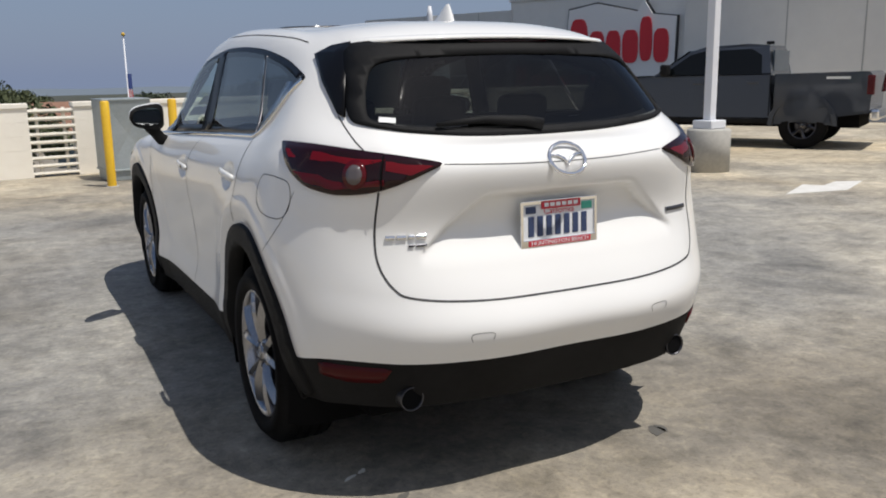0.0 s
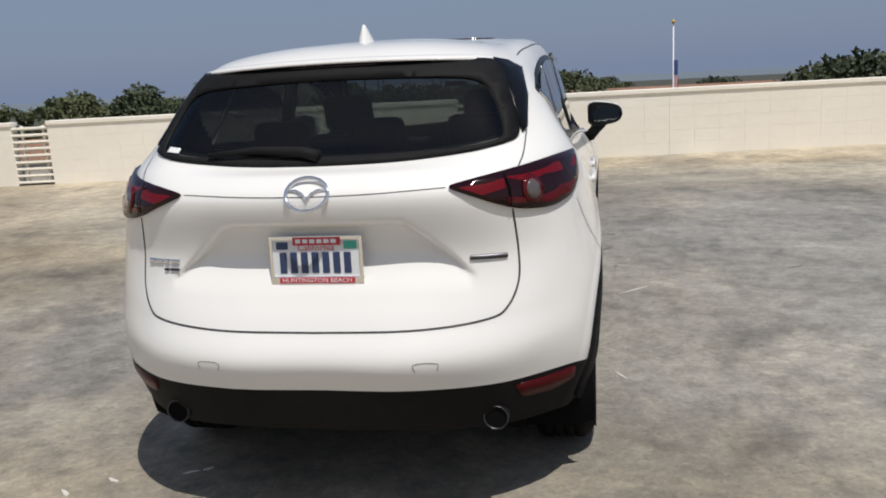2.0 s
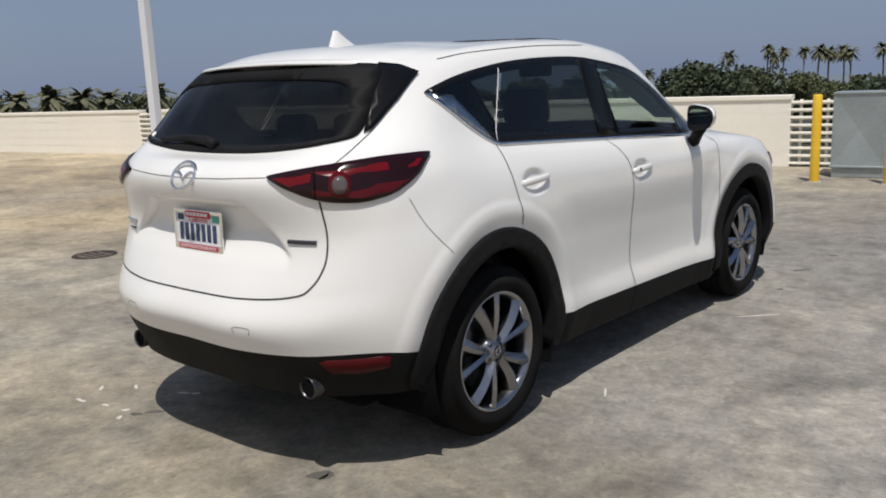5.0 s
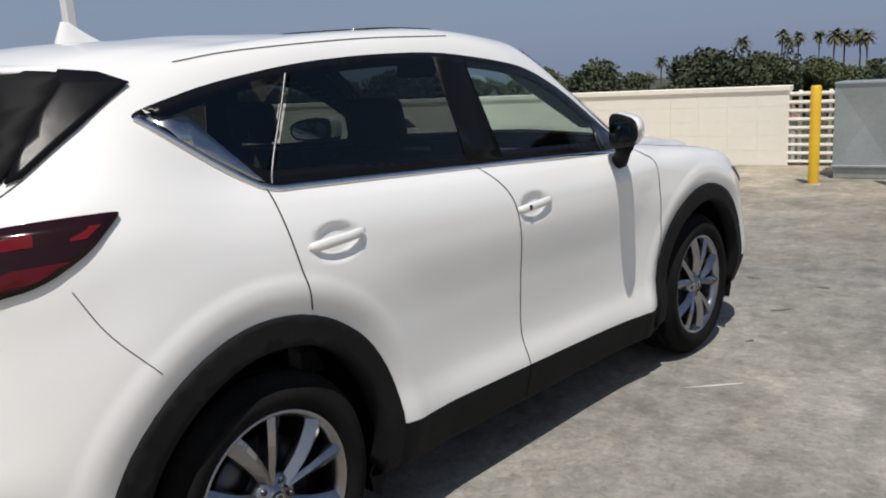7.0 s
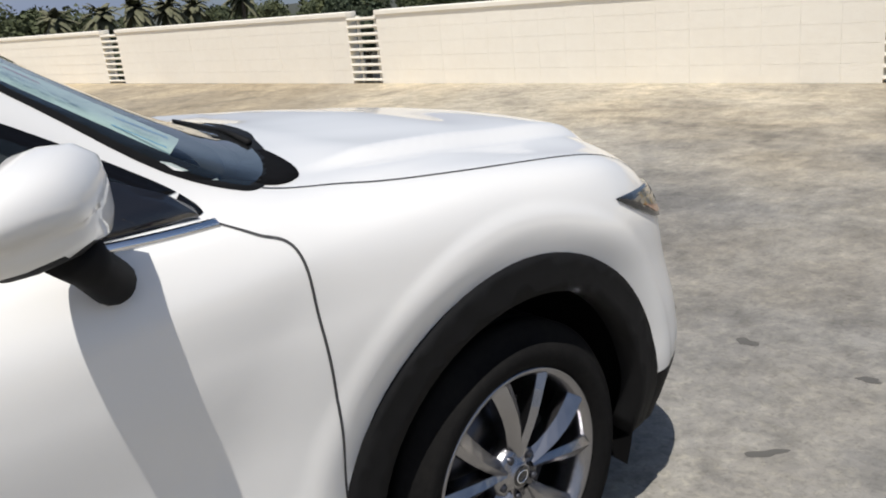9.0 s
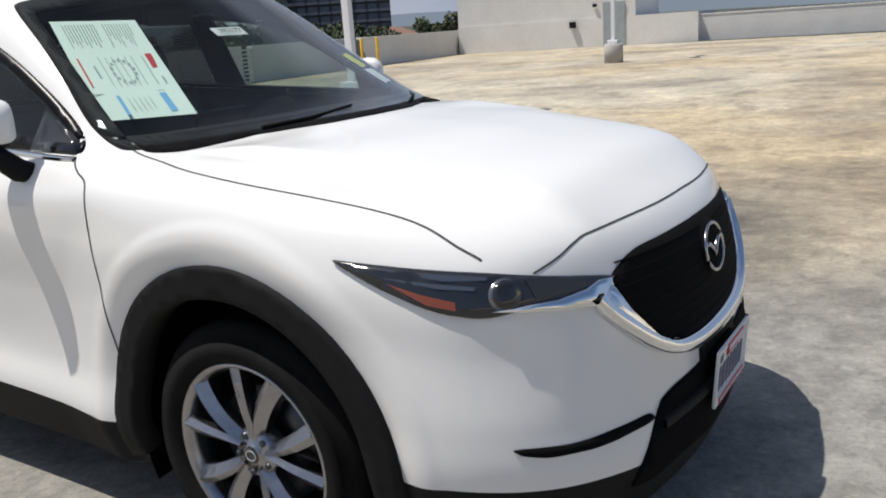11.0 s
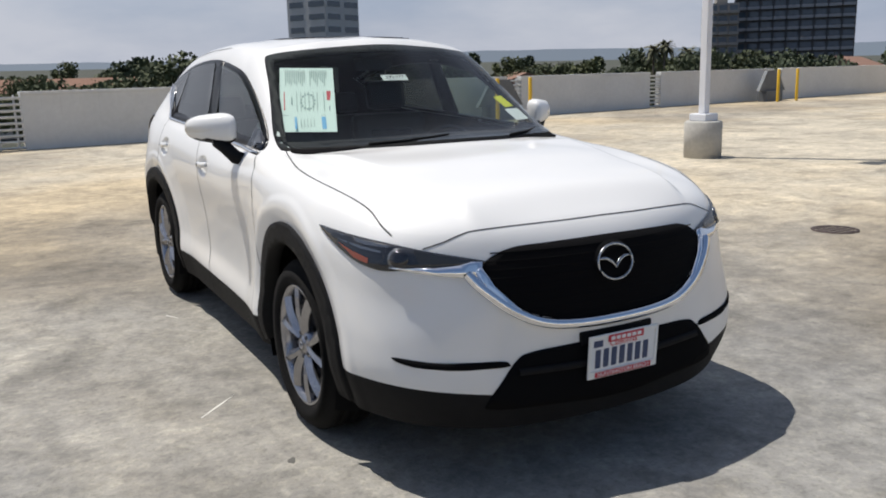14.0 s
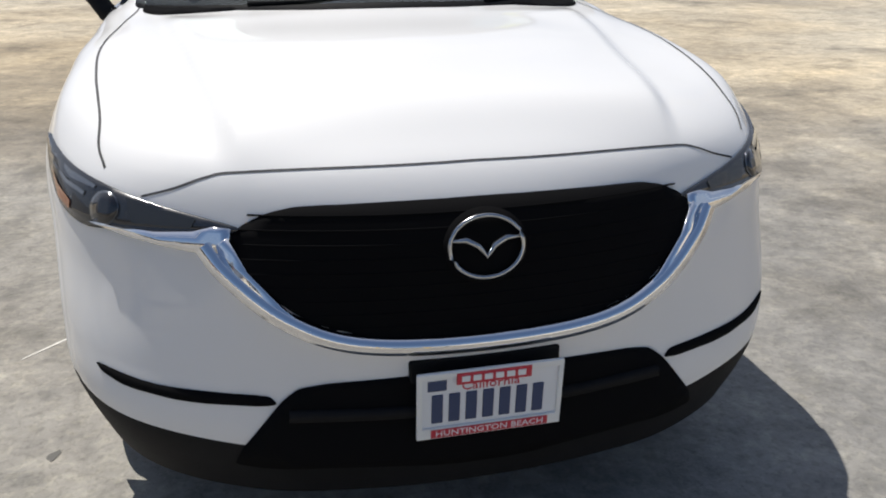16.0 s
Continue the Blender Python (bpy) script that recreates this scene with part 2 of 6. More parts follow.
vary(ROADPAINT, [(0.55, 0.53, 0.48), (0.74, 0.73, 0.70)], 6.0)
STAIN = material("oil_stain", (0.10, 0.095, 0.085), 0.7)
SCRATCH = material("pale_scrape", (0.6, 0.58, 0.53), 0.9)
LAND = material("land", (0.1, 0.1, 0.06), 1.0)
vary(LAND, [(0.025, 0.033, 0.022), (0.05, 0.055, 0.04), (0.10, 0.09, 0.07)], 0.03)
LEAF = material("tree_leaves", (0.06, 0.085, 0.035), 0.8)
vary(LEAF, [(0.055, 0.075, 0.04), (0.13, 0.145, 0.075)], 0.6)
tint = node(LEAF, "ShaderNodeObjectInfo")
leaf_mix = LEAF.node_tree.nodes.new("ShaderNodeMix")
leaf_mix.data_type, leaf_mix.blend_type = "RGBA", "MULTIPLY"
leaf_ramp = LEAF.node_tree.nodes.new("ShaderNodeValToRGB")
for e, c in zip(leaf_ramp.color_ramp.elements, ((0.42, 0.50, 0.48, 1), (1.0, 0.95, 0.72, 1))):
    e.color = c
leaf_mix.inputs["Factor"].default_value = 1.0
link(LEAF, tint.outputs["Random"], leaf_ramp.inputs[0])
link(LEAF, LEAF.node_tree.nodes["Principled BSDF"].inputs["Base Color"].links[0].from_socket, leaf_mix.inputs["A"])
link(LEAF, leaf_ramp.outputs[0], leaf_mix.inputs["B"])
link(LEAF, leaf_mix.outputs["Result"], LEAF.node_tree.nodes["Principled BSDF"].inputs["Base Color"])
PALM = material("palm_fronds", (0.08, 0.09, 0.04), 0.8)
vary(PALM, [(0.07, 0.08, 0.045), (0.17, 0.16, 0.09)], 0.8)
BARK = material("bark", (0.16, 0.12, 0.09), 0.9)
vary(BARK, [(0.11, 0.085, 0.06), (0.2, 0.16, 0.12)], 2.0)
ROOFTILE = material("terracotta_roof", (0.33, 0.16, 0.10), 0.9)
vary(ROOFTILE, [(0.19, 0.10, 0.065), (0.27, 0.155, 0.105)], 1.0)
HOUSEWALL = material("pale_house_wall", (0.55, 0.5, 0.43), 0.9)
TOWERDARK = material("dark_tower_wall", (0.085, 0.085, 0.09), 0.8)
TOWERGREY = material("tower_concrete", (0.28, 0.26, 0.235), 0.9)
TOWERWHITE = material("tower_white", (0.5, 0.49, 0.47), 0.9)
BALCONY = material("balcony_grey", (0.30, 0.30, 0.31), 0.8)
# distance haze is put into the hills' blue-grey base colour
HILLS = material("haze_tinted_hills", (0.13, 0.16, 0.195), 1.0)
FLAGRED = material("flag_red", (0.6, 0.05, 0.07), 0.7)
FLAGBLUE = material("flag_blue", (0.05, 0.08, 0.25), 0.7)

# ---- building helpers ----
from mathutils.bvhtree import BVHTree
from mathutils.geometry import delaunay_2d_cdt


def part(name, bm, mat, parent=None, label="", smooth=False, m=None):
    """Links a bmesh as one mesh object."""
    me = bpy.data.meshes.new(name)
    if smooth:
        for f in bm.faces:
            f.smooth = True
    bm.to_mesh(me)
    bm.free()
    for x in (mat if isinstance(mat, (list, tuple)) else [mat]):
        me.materials.append(x)
    ob = new(name, me)
    if m is not None:
        ob.matrix_basis = m
    if parent is not None:
        ob.parent = parent
    if label:
        ob["label"] = label
    return ob


def thing(name, label, category, m=None, group="", kind=""):
    ob = new(name)
    if m is not None:
        ob.matrix_basis = m
    return tagged(ob, label, category, group, kind)


def box(bm, x0, x1, y0, y1, z0, z1, bevel=0.0, m=None, mat=0):
    res = bmesh.ops.create_cube(bm, size=1.0)
    vs = res["verts"]
    bmesh.ops.scale(bm, vec=(x1 - x0, y1 - y0, z1 - z0), verts=vs)
    bmesh.ops.translate(bm, vec=((x0 + x1) / 2, (y0 + y1) / 2, (z0 + z1) / 2), verts=vs)
    faces = {f for v in vs for f in v.link_faces}
    for f in faces:
        f.material_index = mat
    if bevel:
        edges = list({e for v in vs for e in v.link_edges})
        out = bmesh.ops.bevel(bm, geom=edges, offset=bevel, segments=2, affect="EDGES", profile=0.5)
        vs = list({v for f in out["faces"] for v in f.verts} | {v for v in vs if v.is_valid})
    if m is not None:
        bmesh.ops.transform(bm, matrix=m, verts=[v for v in vs if v.is_valid])
    return bm


def boxed(*a, **k):
    return box(bmesh.new(), *a, **k)


def lathe(bm, profile, n=48, axis="x", mat=0, closed=False):
    """Turns (distance along the axis, radius) pairs round an axis."""
    rings = []
    for k in range(n):
        a = 2 * math.pi * k / n
        c, s = math.cos(a), math.sin(a)
        ring = []
        for h, r in profile:
            p = {"x": (h, r * c, r * s), "y": (r * c, h, r * s), "z": (r * c, r * s, h)}[axis]
            ring.append(bm.verts.new(p))
        rings.append(ring)
    for k in range(n):
        a, b = rings[k], rings[(k + 1) % n]
        for j in range(len(profile) - (0 if closed else 1)):
            j2 = (j + 1) % len(profile)
            try:
                f = bm.faces.new((a[j], a[j2], b[j2], b[j]))
                f.material_index = mat
                f.smooth = True
            except ValueError:
                pass
    return bm


def tube(bm, pts, radius, n=8, mat=0, cap=True):
    """A round bar along points; radius may be a list."""
    pts = [Vector(p) for p in pts]
    rings = []
    for k, p in enumerate(pts):
        d = (pts[min(k + 1, len(pts) - 1)] - pts[max(k - 1, 0)]).normalized()
        up = Vector((0, 0, 1)) if abs(d.z) < 0.9 else Vector((1, 0, 0))
        a = d.cross(up).normalized()
        b = d.cross(a)
        r = radius[k] if isinstance(radius, (list, tuple)) else radius
        rings.append([bm.verts.new(p + (a * math.cos(t) + b * math.sin(t)) * r) for t in (2 * math.pi * q / n for q in range(n))])
    for u, v in zip(rings, rings[1:]):
        for q in range(n):
            f = bm.faces.new((u[q], u[(q + 1) % n], v[(q + 1) % n], v[q]))
            f.smooth, f.material_index = True, mat
    if cap:
        for r in (rings[0][::-1], rings[-1]):
            f = bm.faces.new(r)
            f.material_index = mat
    return bm


def prism(bm, poly, lo, hi, plane="xz", mat=0):
    """A flat outline pushed along the axis that its plane leaves."""
    def at(a, b, h):
        return {"xz": (a, h, b), "yz": (h, a, b), "xy": (a, b, h)}[plane]
    lows = [bm.verts.new(at(a, b, lo)) for a, b in poly]
    tops = [bm.verts.new(at(a, b, hi)) for a, b in poly]
    fs = [bm.faces.new(lows), bm.faces.new(tops[::-1])]
    for k in range(len(poly)):
        j = (k + 1) % len(poly)
        fs.append(bm.faces.new((lows[j], lows[k], tops[k], tops[j])))
    for f in fs:
        f.material_index = mat
    bmesh.ops.recalc_face_normals(bm, faces=fs)
    return bm


def rounded(pts, times=3, share=0.22):
    """Cuts the corners of a closed outline."""
    for _ in range(times):
        res = []
        for k, p in enumerate(pts):
            q = pts[(k + 1) % len(pts)]
            res.append((p[0] + (q[0] - p[0]) * share, p[1] + (q[1] - p[1]) * share))
            res.append((p[0] + (q[0] - p[0]) * (1 - share), p[1] + (q[1] - p[1]) * (1 - share)))
        pts = res
    return pts


def spline(pts, n=8):
    """A smooth open line through points."""
    p = [np.array(q, float) for q in pts]
    p = [2 * p[0] - p[1], *p, 2 * p[-1] - p[-2]]
    res = []
    for k in range(1, len(p) - 2):
        for t in np.linspace(0, 1, n, endpoint=False):
            a, b, c, d = p[k - 1], p[k], p[k + 1], p[k + 2]
            res.append(tuple(0.5 * (2 * b + (c - a) * t + (2 * a - 5 * b + 4 * c - d) * t**2 + (3 * b - a - 3 * c + d) * t**3)))
    return res + [tuple(p[-2])]


def inside(poly, pt):
    x, y = pt
    hit = False
    for k, (ax, ay) in enumerate(poly):
        bx, by = poly[k - 1]
        if (ay > y) != (by > y) and x < (bx - ax) * (y - ay) / (by - ay) + ax:
            hit = not hit
    return hit


def inset(poly, d):
    """An outline drawn in by d."""
    area = sum(poly[k - 1][0] * p[1] - p[0] * poly[k - 1][1] for k, p in enumerate(poly))
    sign = 1 if area > 0 else -1
    res = []
    for k, p in enumerate(poly):
        a, b = Vector(poly[k - 1]), Vector(poly[(k + 1) % len(poly)])
        t = b - a
        if t.length < 1e-9:
            continue
        n = Vector((-t.y, t.x)).normalized() * sign
        res.append((p[0] + n.x * d, p[1] + n.y * d))
    return res


def lettering(name, words, size, mat, parent, m, depth=0.0008, width=None):
    """Flat raised letters, centred, in the plane of m's x and y."""
    cu = bpy.data.curves.new(name, "FONT")
    cu.body, cu.size, cu.extrude, cu.align_x, cu.align_y = words, size, depth, "CENTER", "CENTER"
    cu.resolution_u = 2
    src = new(name, cu)
    me = bpy.data.meshes.new_from_object(src)
    bpy.data.objects.remove(src)
    if width:
        xs = [v.co.x for v in me.vertices]
        k = width / (max(xs) - min(xs))
        for v in me.vertices:
            v.co.x *= k
    me.materials.clear()
    me.materials.append(mat)
    ob = new(name, me)
    ob.matrix_basis, ob.parent = m, parent
    return ob


# ---- the roof deck ----
SLOPE = math.tan(radians(7.5))
TURN = 7.5


def north(x):
    return 9.30 + SLOPE * x


def south(x):
    return -16.6 + SLOPE * x


bm = bmesh.new()
vs = [bm.verts.new(p) for p in ((-39.5, south(-39.5) - 0.3, 0), (30, south(30) - 0.3, 0), (30, north(30) + 0.3, 0), (-39.5, north(-39.5) + 0.3, 0))]
bm.faces.new(vs)
low = bmesh.ops.extrude_face_region(bm, geom=bm.faces[:])
bmesh.ops.translate(bm, vec=(0, 0, -0.5), verts=[v for v in low["geom"] if isinstance(v, bmesh.types.BMVert)])
bmesh.ops.recalc_face_normals(bm, faces=bm.faces)
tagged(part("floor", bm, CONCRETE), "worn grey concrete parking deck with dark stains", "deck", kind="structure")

# walls run along u from the point under x = 0; gaps are filled with slats
BLOCK_L, BLOCK_H, THICK = 0.405, 0.203, 0.19


def block_mesh(length, height, mat):
    bm = boxed(-length / 2 + 0.0006, length / 2 - 0.0006, 0.0, THICK, 0.001, height - 0.001, 0.0010)
    me = bpy.data.meshes.new("block")
    bm.to_mesh(me)
    bm.free()
    me.materials.append(mat)
    return me


def parapet(name, base, lo, hi, courses, course_h, gaps, mat, near, label, flip=False):
    """A block wall along the deck's edge with a cap; gaps are (middle, width) along it."""
    wall = thing(name, label, "wall", base, kind="structure")
    top = courses * course_h
    shared = block_mesh(BLOCK_L, course_h, mat)
    rest = bmesh.new()
    stretches = []
    u = lo
    for c, w in sorted(gaps):
        stretches.append((u, c - w / 2))
        u = c + w / 2
    stretches.append((u, hi))
    cap = bmesh.new()
    core = bmesh.new()
    count = 0
    for a, b in stretches:
        box(core, a + 0.006, b - 0.006, 0.006, THICK - 0.006, 0, top)
        box(cap, a - 0.01, b + 0.01, -0.025, THICK + 0.025, top, top + 0.07, 0.008)
        n = max(1, round((b - a) / BLOCK_L))
        step = (b - a) / n
        for r in range(courses):
            for k in range(n):
                c = a + step * (k + 0.5)
                if near[0] < c < near[1] and count < 290:
                    ob = new("block", shared)
                    ob.parent = wall
                    ob.matrix_basis = Matrix.Translation((c, -0.0006 * ((k * 7 + r * 3) % 3), r * course_h)) @ Matrix.Diagonal((step / BLOCK_L, 1, 1, 1))
                    count += 1
                else:
                    d = 0.0006 * ((k * 7 + r * 3) % 3)
                    x0, x1, z0, z1 = c - step / 2 + 0.0006, c + step / 2 - 0.0006, r * course_h + 0.003, (r + 1) * course_h - 0.003
                    vs = [rest.verts.new(p) for p in ((x0, -d, z0), (x1, -d, z0), (x1, -d, z1), (x0, -d, z1), (x0, THICK, z0), (x1, THICK, z0), (x1, THICK, z1), (x0, THICK, z1))]
                    for q in ((0, 1, 2, 3), (1, 5, 6, 2), (5, 4, 7, 6), (4, 0, 3, 7), (3, 2, 6, 7)):
                        rest.faces.new([vs[i] for i in q])
    part("wall_core", core, mat, wall)
    part("wall_cap", cap, mat, wall)
    if rest.faces:
        tagged(part("far_blocks", rest, mat, wall), kind="stuff")
    else:
        rest.free()
    for c, w in gaps:
        for k in range(9):
            z = 0.05 + k * (top + 0.02) / 9
            bm = bmesh.new()
            box(bm, c - w / 2 - 0.01, c + w / 2 + 0.01, -0.05, 0.10, -0.018, 0.018, 0.004, Matrix.Translation((0, 0.05, z)) @ Matrix.Rotation(radians(-12), 4, "X"))
            part("slat", bm, mat, wall)
        for s in (-1, 1):
            part("slat_post", boxed(c + s * w * 0.30 - 0.02, c + s * w * 0.30 + 0.02, 0.10, 0.14, 0.0, top), mat, wall)
    return wall


NB = Matrix.Translation((0, 9.30, 0)) @ Matrix.Rotation(radians(TURN), 4, "Z")
SB = Matrix.Translation((0, -16.6, 0)) @ Matrix.Rotation(radians(180 + TURN), 4, "Z")
parapet("wall_north", NB, -40, 30, 5, 0.200, [(6.8, 0.62), (-1.03, 0.62), (-8.53, 0.62), (-15.8, 0.62), (-23.2, 0.62)], WALLSUNLIT, (-16.0, 8.0), "cream painted block parapet, sunlit tone in its colour, with slatted gaps")
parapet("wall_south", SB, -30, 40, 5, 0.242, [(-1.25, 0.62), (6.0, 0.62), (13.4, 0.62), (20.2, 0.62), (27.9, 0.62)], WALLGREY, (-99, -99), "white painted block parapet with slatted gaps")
WB = Matrix.Translation((-38.8, south(-38.8), 0)) @ Matrix.Rotation(radians(90 + TURN), 4, "Z")
parapet("wall_west", WB, 0, 31, 5, 0.242, [], WALLGREY, (-99, -99), "white painted block parapet")
EB = Matrix.Translation((29.5, north(29.5), 0)) @ Matrix.Rotation(radians(-90 + TURN), 4, "Z")
parapet("wall_east", EB, 0, 26, 5, 0.2, [], WALLGREY, (-99, -99), "white painted block parapet")


def lamp_post(x, y, turn=TURN):
    p = thing("light_pole", "white square light pole on a round concrete pier", "light pole", pose(x, y, 0, 0, 0, turn), "light poles on the deck")
    bm = lathe(bmesh.new(), [(0, 0), (0, 0.295), (0.56, 0.295), (0.585, 0.27), (0.585, 0)], 40, "z")
    part("pier", bm, PIER, p, "grey round concrete pier")
    part("base_cover", boxed(-0.16, 0.16, -0.16, 0.16, 0.585, 0.70, 0.015), POLEWHITE, p)
    bm = boxed(-0.062, 0.062, -0.062, 0.062, 0.70, 6.5, 0.012)
    part("pole", bm, POLEWHITE, p)
    part("arm", boxed(-0.5, 0.5, -0.04, 0.04, 6.42, 6.5, 0.01), POLEWHITE, p)
    for s in (-1, 1):
        part("lamp_head", boxed(s * 0.5 - 0.22, s * 0.5 + 0.22, -0.17, 0.17, 6.40, 6.52, 0.04), POLEWHITE, p)
    return p


lamp_post(7.0, 4.3)
lamp_post(-8.1, 2.75)
lamp_post(-8.35, -5.45)
lamp_post(-23.9, -7.2)


def bollard(x, y, h=1.12):
    b = thing("bollard", "yellow painted steel bollard", "bollard", pose(x, y, 0), "yellow bollards by the cabinets")
    bm = lathe(bmesh.new(), [(0, 0.058), (h - 0.02, 0.058), (h, 0.045), (h, 0)], 20, "z")
    part("post", bm, YELLOW, b, smooth=False)
    part("foot_ring", lathe(bmesh.new(), [(0, 0.085), (0.012, 0.085), (0.012, 0.055)], 20, "z"), PIER, b)
    return b


def vent_cabinet(x, y, turn, w=0.78, d=0.62, h=1.10):
    c = thing("vent_cabinet", "grey galvanised vent cabinet with pressed panels", "cabinet", pose(x, y, 0, 0, 0, turn))
    part("plinth", boxed(-w / 2, w / 2, -d / 2, d / 2, 0, 0.13, 0.01), GALV, c)
    part("ledge", boxed(-w / 2 - 0.03, w / 2 + 0.03, -d / 2 - 0.03, d / 2, 0.13, 0.16, 0.006), GALV, c)
    for f in (-1, 1):
        bm = bmesh.new()
        y0 = f * d / 2
        ring = [bm.verts.new(p) for p in ((-w / 2, y0, 0.16), (w / 2, y0, 0.16), (w / 2, y0, h), (-w / 2, y0, h))]
        mid = bm.verts.new((0, y0 - f * 0.035, (h + 0.16) / 2))
        for k in range(4):
            bm.faces.new((ring[k], ring[(k + 1) % 4], mid))
        part("pressed_panel", bm, GALV, c)
        part("side_panel", boxed(f * w / 2 - 0.012, f * w / 2 + 0.012, -d / 2, d / 2, 0.16, h), GALV, c)
    part("lid", boxed(-w / 2 - 0.015, w / 2 + 0.015, -d / 2 - 0.015, d / 2 + 0.015, h, h + 0.025, 0.004), GALV, c)
    return c


vent_cabinet(-0.15, 8.35, TURN, 0.62)
bollard(-0.46, 7.42)
bollard(0.40, 7.5)
# hooded vents by the far wall
for x, y in ((-25.6, south(-25.6) + 0.7), (-11.6, south(-11.6) + 0.7)):
    v = thing("hooded_vent", "grey sheet metal vent with sloping hood", "vent", pose(x - 0.55, y, 0, 0, 0, TURN), "hooded vents by the wall")
    part("stem", boxed(-0.55, 0.55, -0.2, 0.2, 0, 0.43, 0.02), DULLMETAL, v)
    part("hood", prism(bmesh.new(), [(-0.88, 0.42), (0.88, 0.42), (0.36, 1.2), (-0.36, 1.2)], -0.07, 0.07, "xz"), DULLMETAL, v)
    bollard(x + 0.1, y + 0.9, 1.25)
    bollard(x - 1.15, y + 0.75, 1.25)

# stair block at the deck's far end
st = thing("stair_block", "white rendered stair house with a grey door", "stair house", pose(-38.6, -18.5, 0, 0, 0, TURN), kind="structure")
part("lower_wall", boxed(-6, 0, -3.0, 9.5, 0, 1.42), WALLGREY, st)
part("upper_wall", boxed(-6, -0.04, -3.0, 6.5, 1.42, 3.6), WALLGREY, st)
part("door", boxed(0.0, 0.05, 4.9, 6.0, 0.02, 2.15, 0.01), GALV, st)
part("wall_lamp", boxed(0.0, 0.12, 4.4, 4.6, 1.95, 2.1, 0.02), BLACK, st)
part("hose_bib", boxed(0.0, 0.2, 3.2, 3.5, 1.0, 1.3, 0.03), BLACK, st)

# marks on the deck
def flat(name, outline, mat, label, category, z=0.003):
    bm = bmesh.new()
    bm.faces.new([bm.verts.new((x, y, z)) for x, y in outline])
    ext = bmesh.ops.extrude_face_region(bm, geom=bm.faces[:])
    bmesh.ops.translate(bm, vec=(0, 0, -0.006), verts=[v for v in ext["geom"] if isinstance(v, bmesh.types.BMVert)])
    bmesh.ops.recalc_face_normals(bm, faces=bm.faces)
    return tagged(part(name, bm, mat), label, category, kind="structure")


def blob(x, y, a, b, turn, seed, n=22):
    rnd = random.Random(seed)
    c, s = math.cos(radians(turn)), math.sin(radians(turn))
    res = []
    ph = [rnd.random() * 6.3 for _ in range(3)]
    for k in range(n):
        t = 2 * math.pi * k / n
        r = 1 + 0.22 * math.sin(2 * t + ph[0]) + 0.16 * math.sin(3 * t + ph[1]) + 0.1 * math.sin(5 * t + ph[2])
        u, v = a * r * math.cos(t), b * r * math.sin(t)
        res.append((x + u * c - v * s, y + u * s + v * c))
    return res


flat("road_arrow", [(6.1, 2.15), (6.9, 2.6), (7.02, 2.40), (7.42, 2.56), (7.75, 2.42), (7.22, 2.15), (6.93, 2.0)], ROADPAINT, "worn white arrow painted on the deck", "road marking")
for k, (x, y, a, b, t, mt) in enumerate(((0.535, -2.07, 0.05, 0.028, 40, STAIN), (0.57, -2.06, 0.03, 0.02, 80, STAIN), (-0.64, -2.14, 0.03, 0.015, 10, STAIN), (-0.59, -2.07, 0.035, 0.018, 40, STAIN), (0.97, 2.28, 0.055, 0.02, 50, STAIN), (1.02, 2.9, 0.04, 0.02, 20, STAIN), (1.03, 1.64, 0.03, 0.012, 60, STAIN), (0.55, 2.95, 0.04, 0.03, 0, STAIN), (2.3, 1.55, 0.05, 0.012, 30, STAIN))):
    flat("oil_spot", blob(x, y, a, b, t, k), mt, "small dark oil spot on the concrete", "stain", 0.0015)
for x0, y0, x1, y1, w in ((1.03, 0.83, 1.23, 1.03, 0.014), (0.97, -0.64, 1.03, -0.75, 0.012)):
    d = Vector((x1 - x0, y1 - y0)).normalized()
    px, py = -d.y * w / 2, d.x * w / 2
    flat("scrape", [(x0 + px * 0.3, y0 + py * 0.3), ((x0 + x1) / 2 + px, (y0 + y1) / 2 + py), (x1 + px * 0.4, y1 + py * 0.4), (x1 - px * 0.4, y1 - py * 0.4), ((x0 + x1) / 2 - px, (y0 + y1) / 2 - py)], SCRATCH, "thin pale scrape on the concrete", "scrape", 0.0015)
rnd = random.Random(4)
for k in range(9):
    flat("pale_fleck", blob(-1.15 + rnd.random() * 0.55, -2.25 + rnd.random() * 0.5, 0.012 + 0.018 * rnd.random(), 0.010, rnd.random() * 180, 40 + k, 12), SCRATCH, "pale paint fleck on the concrete", "fleck", 0.0015)
for x, y in ((-4.6, -0.2),):
    d = thing("drain_cover", "round rusty iron drain cover in the deck", "drain", pose(x, y, 0), kind="structure")
    part("rim", lathe(bmesh.new(), [(0.0, 0.20), (0.006, 0.20), (0.006, 0.17)], 28, "z"), IRON, d)
    for k in range(5):
        h = 0.165 * math.cos(math.asin(min(0.95, abs(k - 2) * 0.4)))
        part("bar", boxed(-h, h, (k - 2) * 0.066 - 0.02, (k - 2) * 0.066 + 0.02, 0.0, 0.005), IRON, d)

# ---- the white car: x to its right, y ahead ----
car = thing("car", "white pearl crossover car with black cladding parked on the roof deck", "car")

NET = []


def column(*pts):
    NET.append([Vector(p) for p in pts])


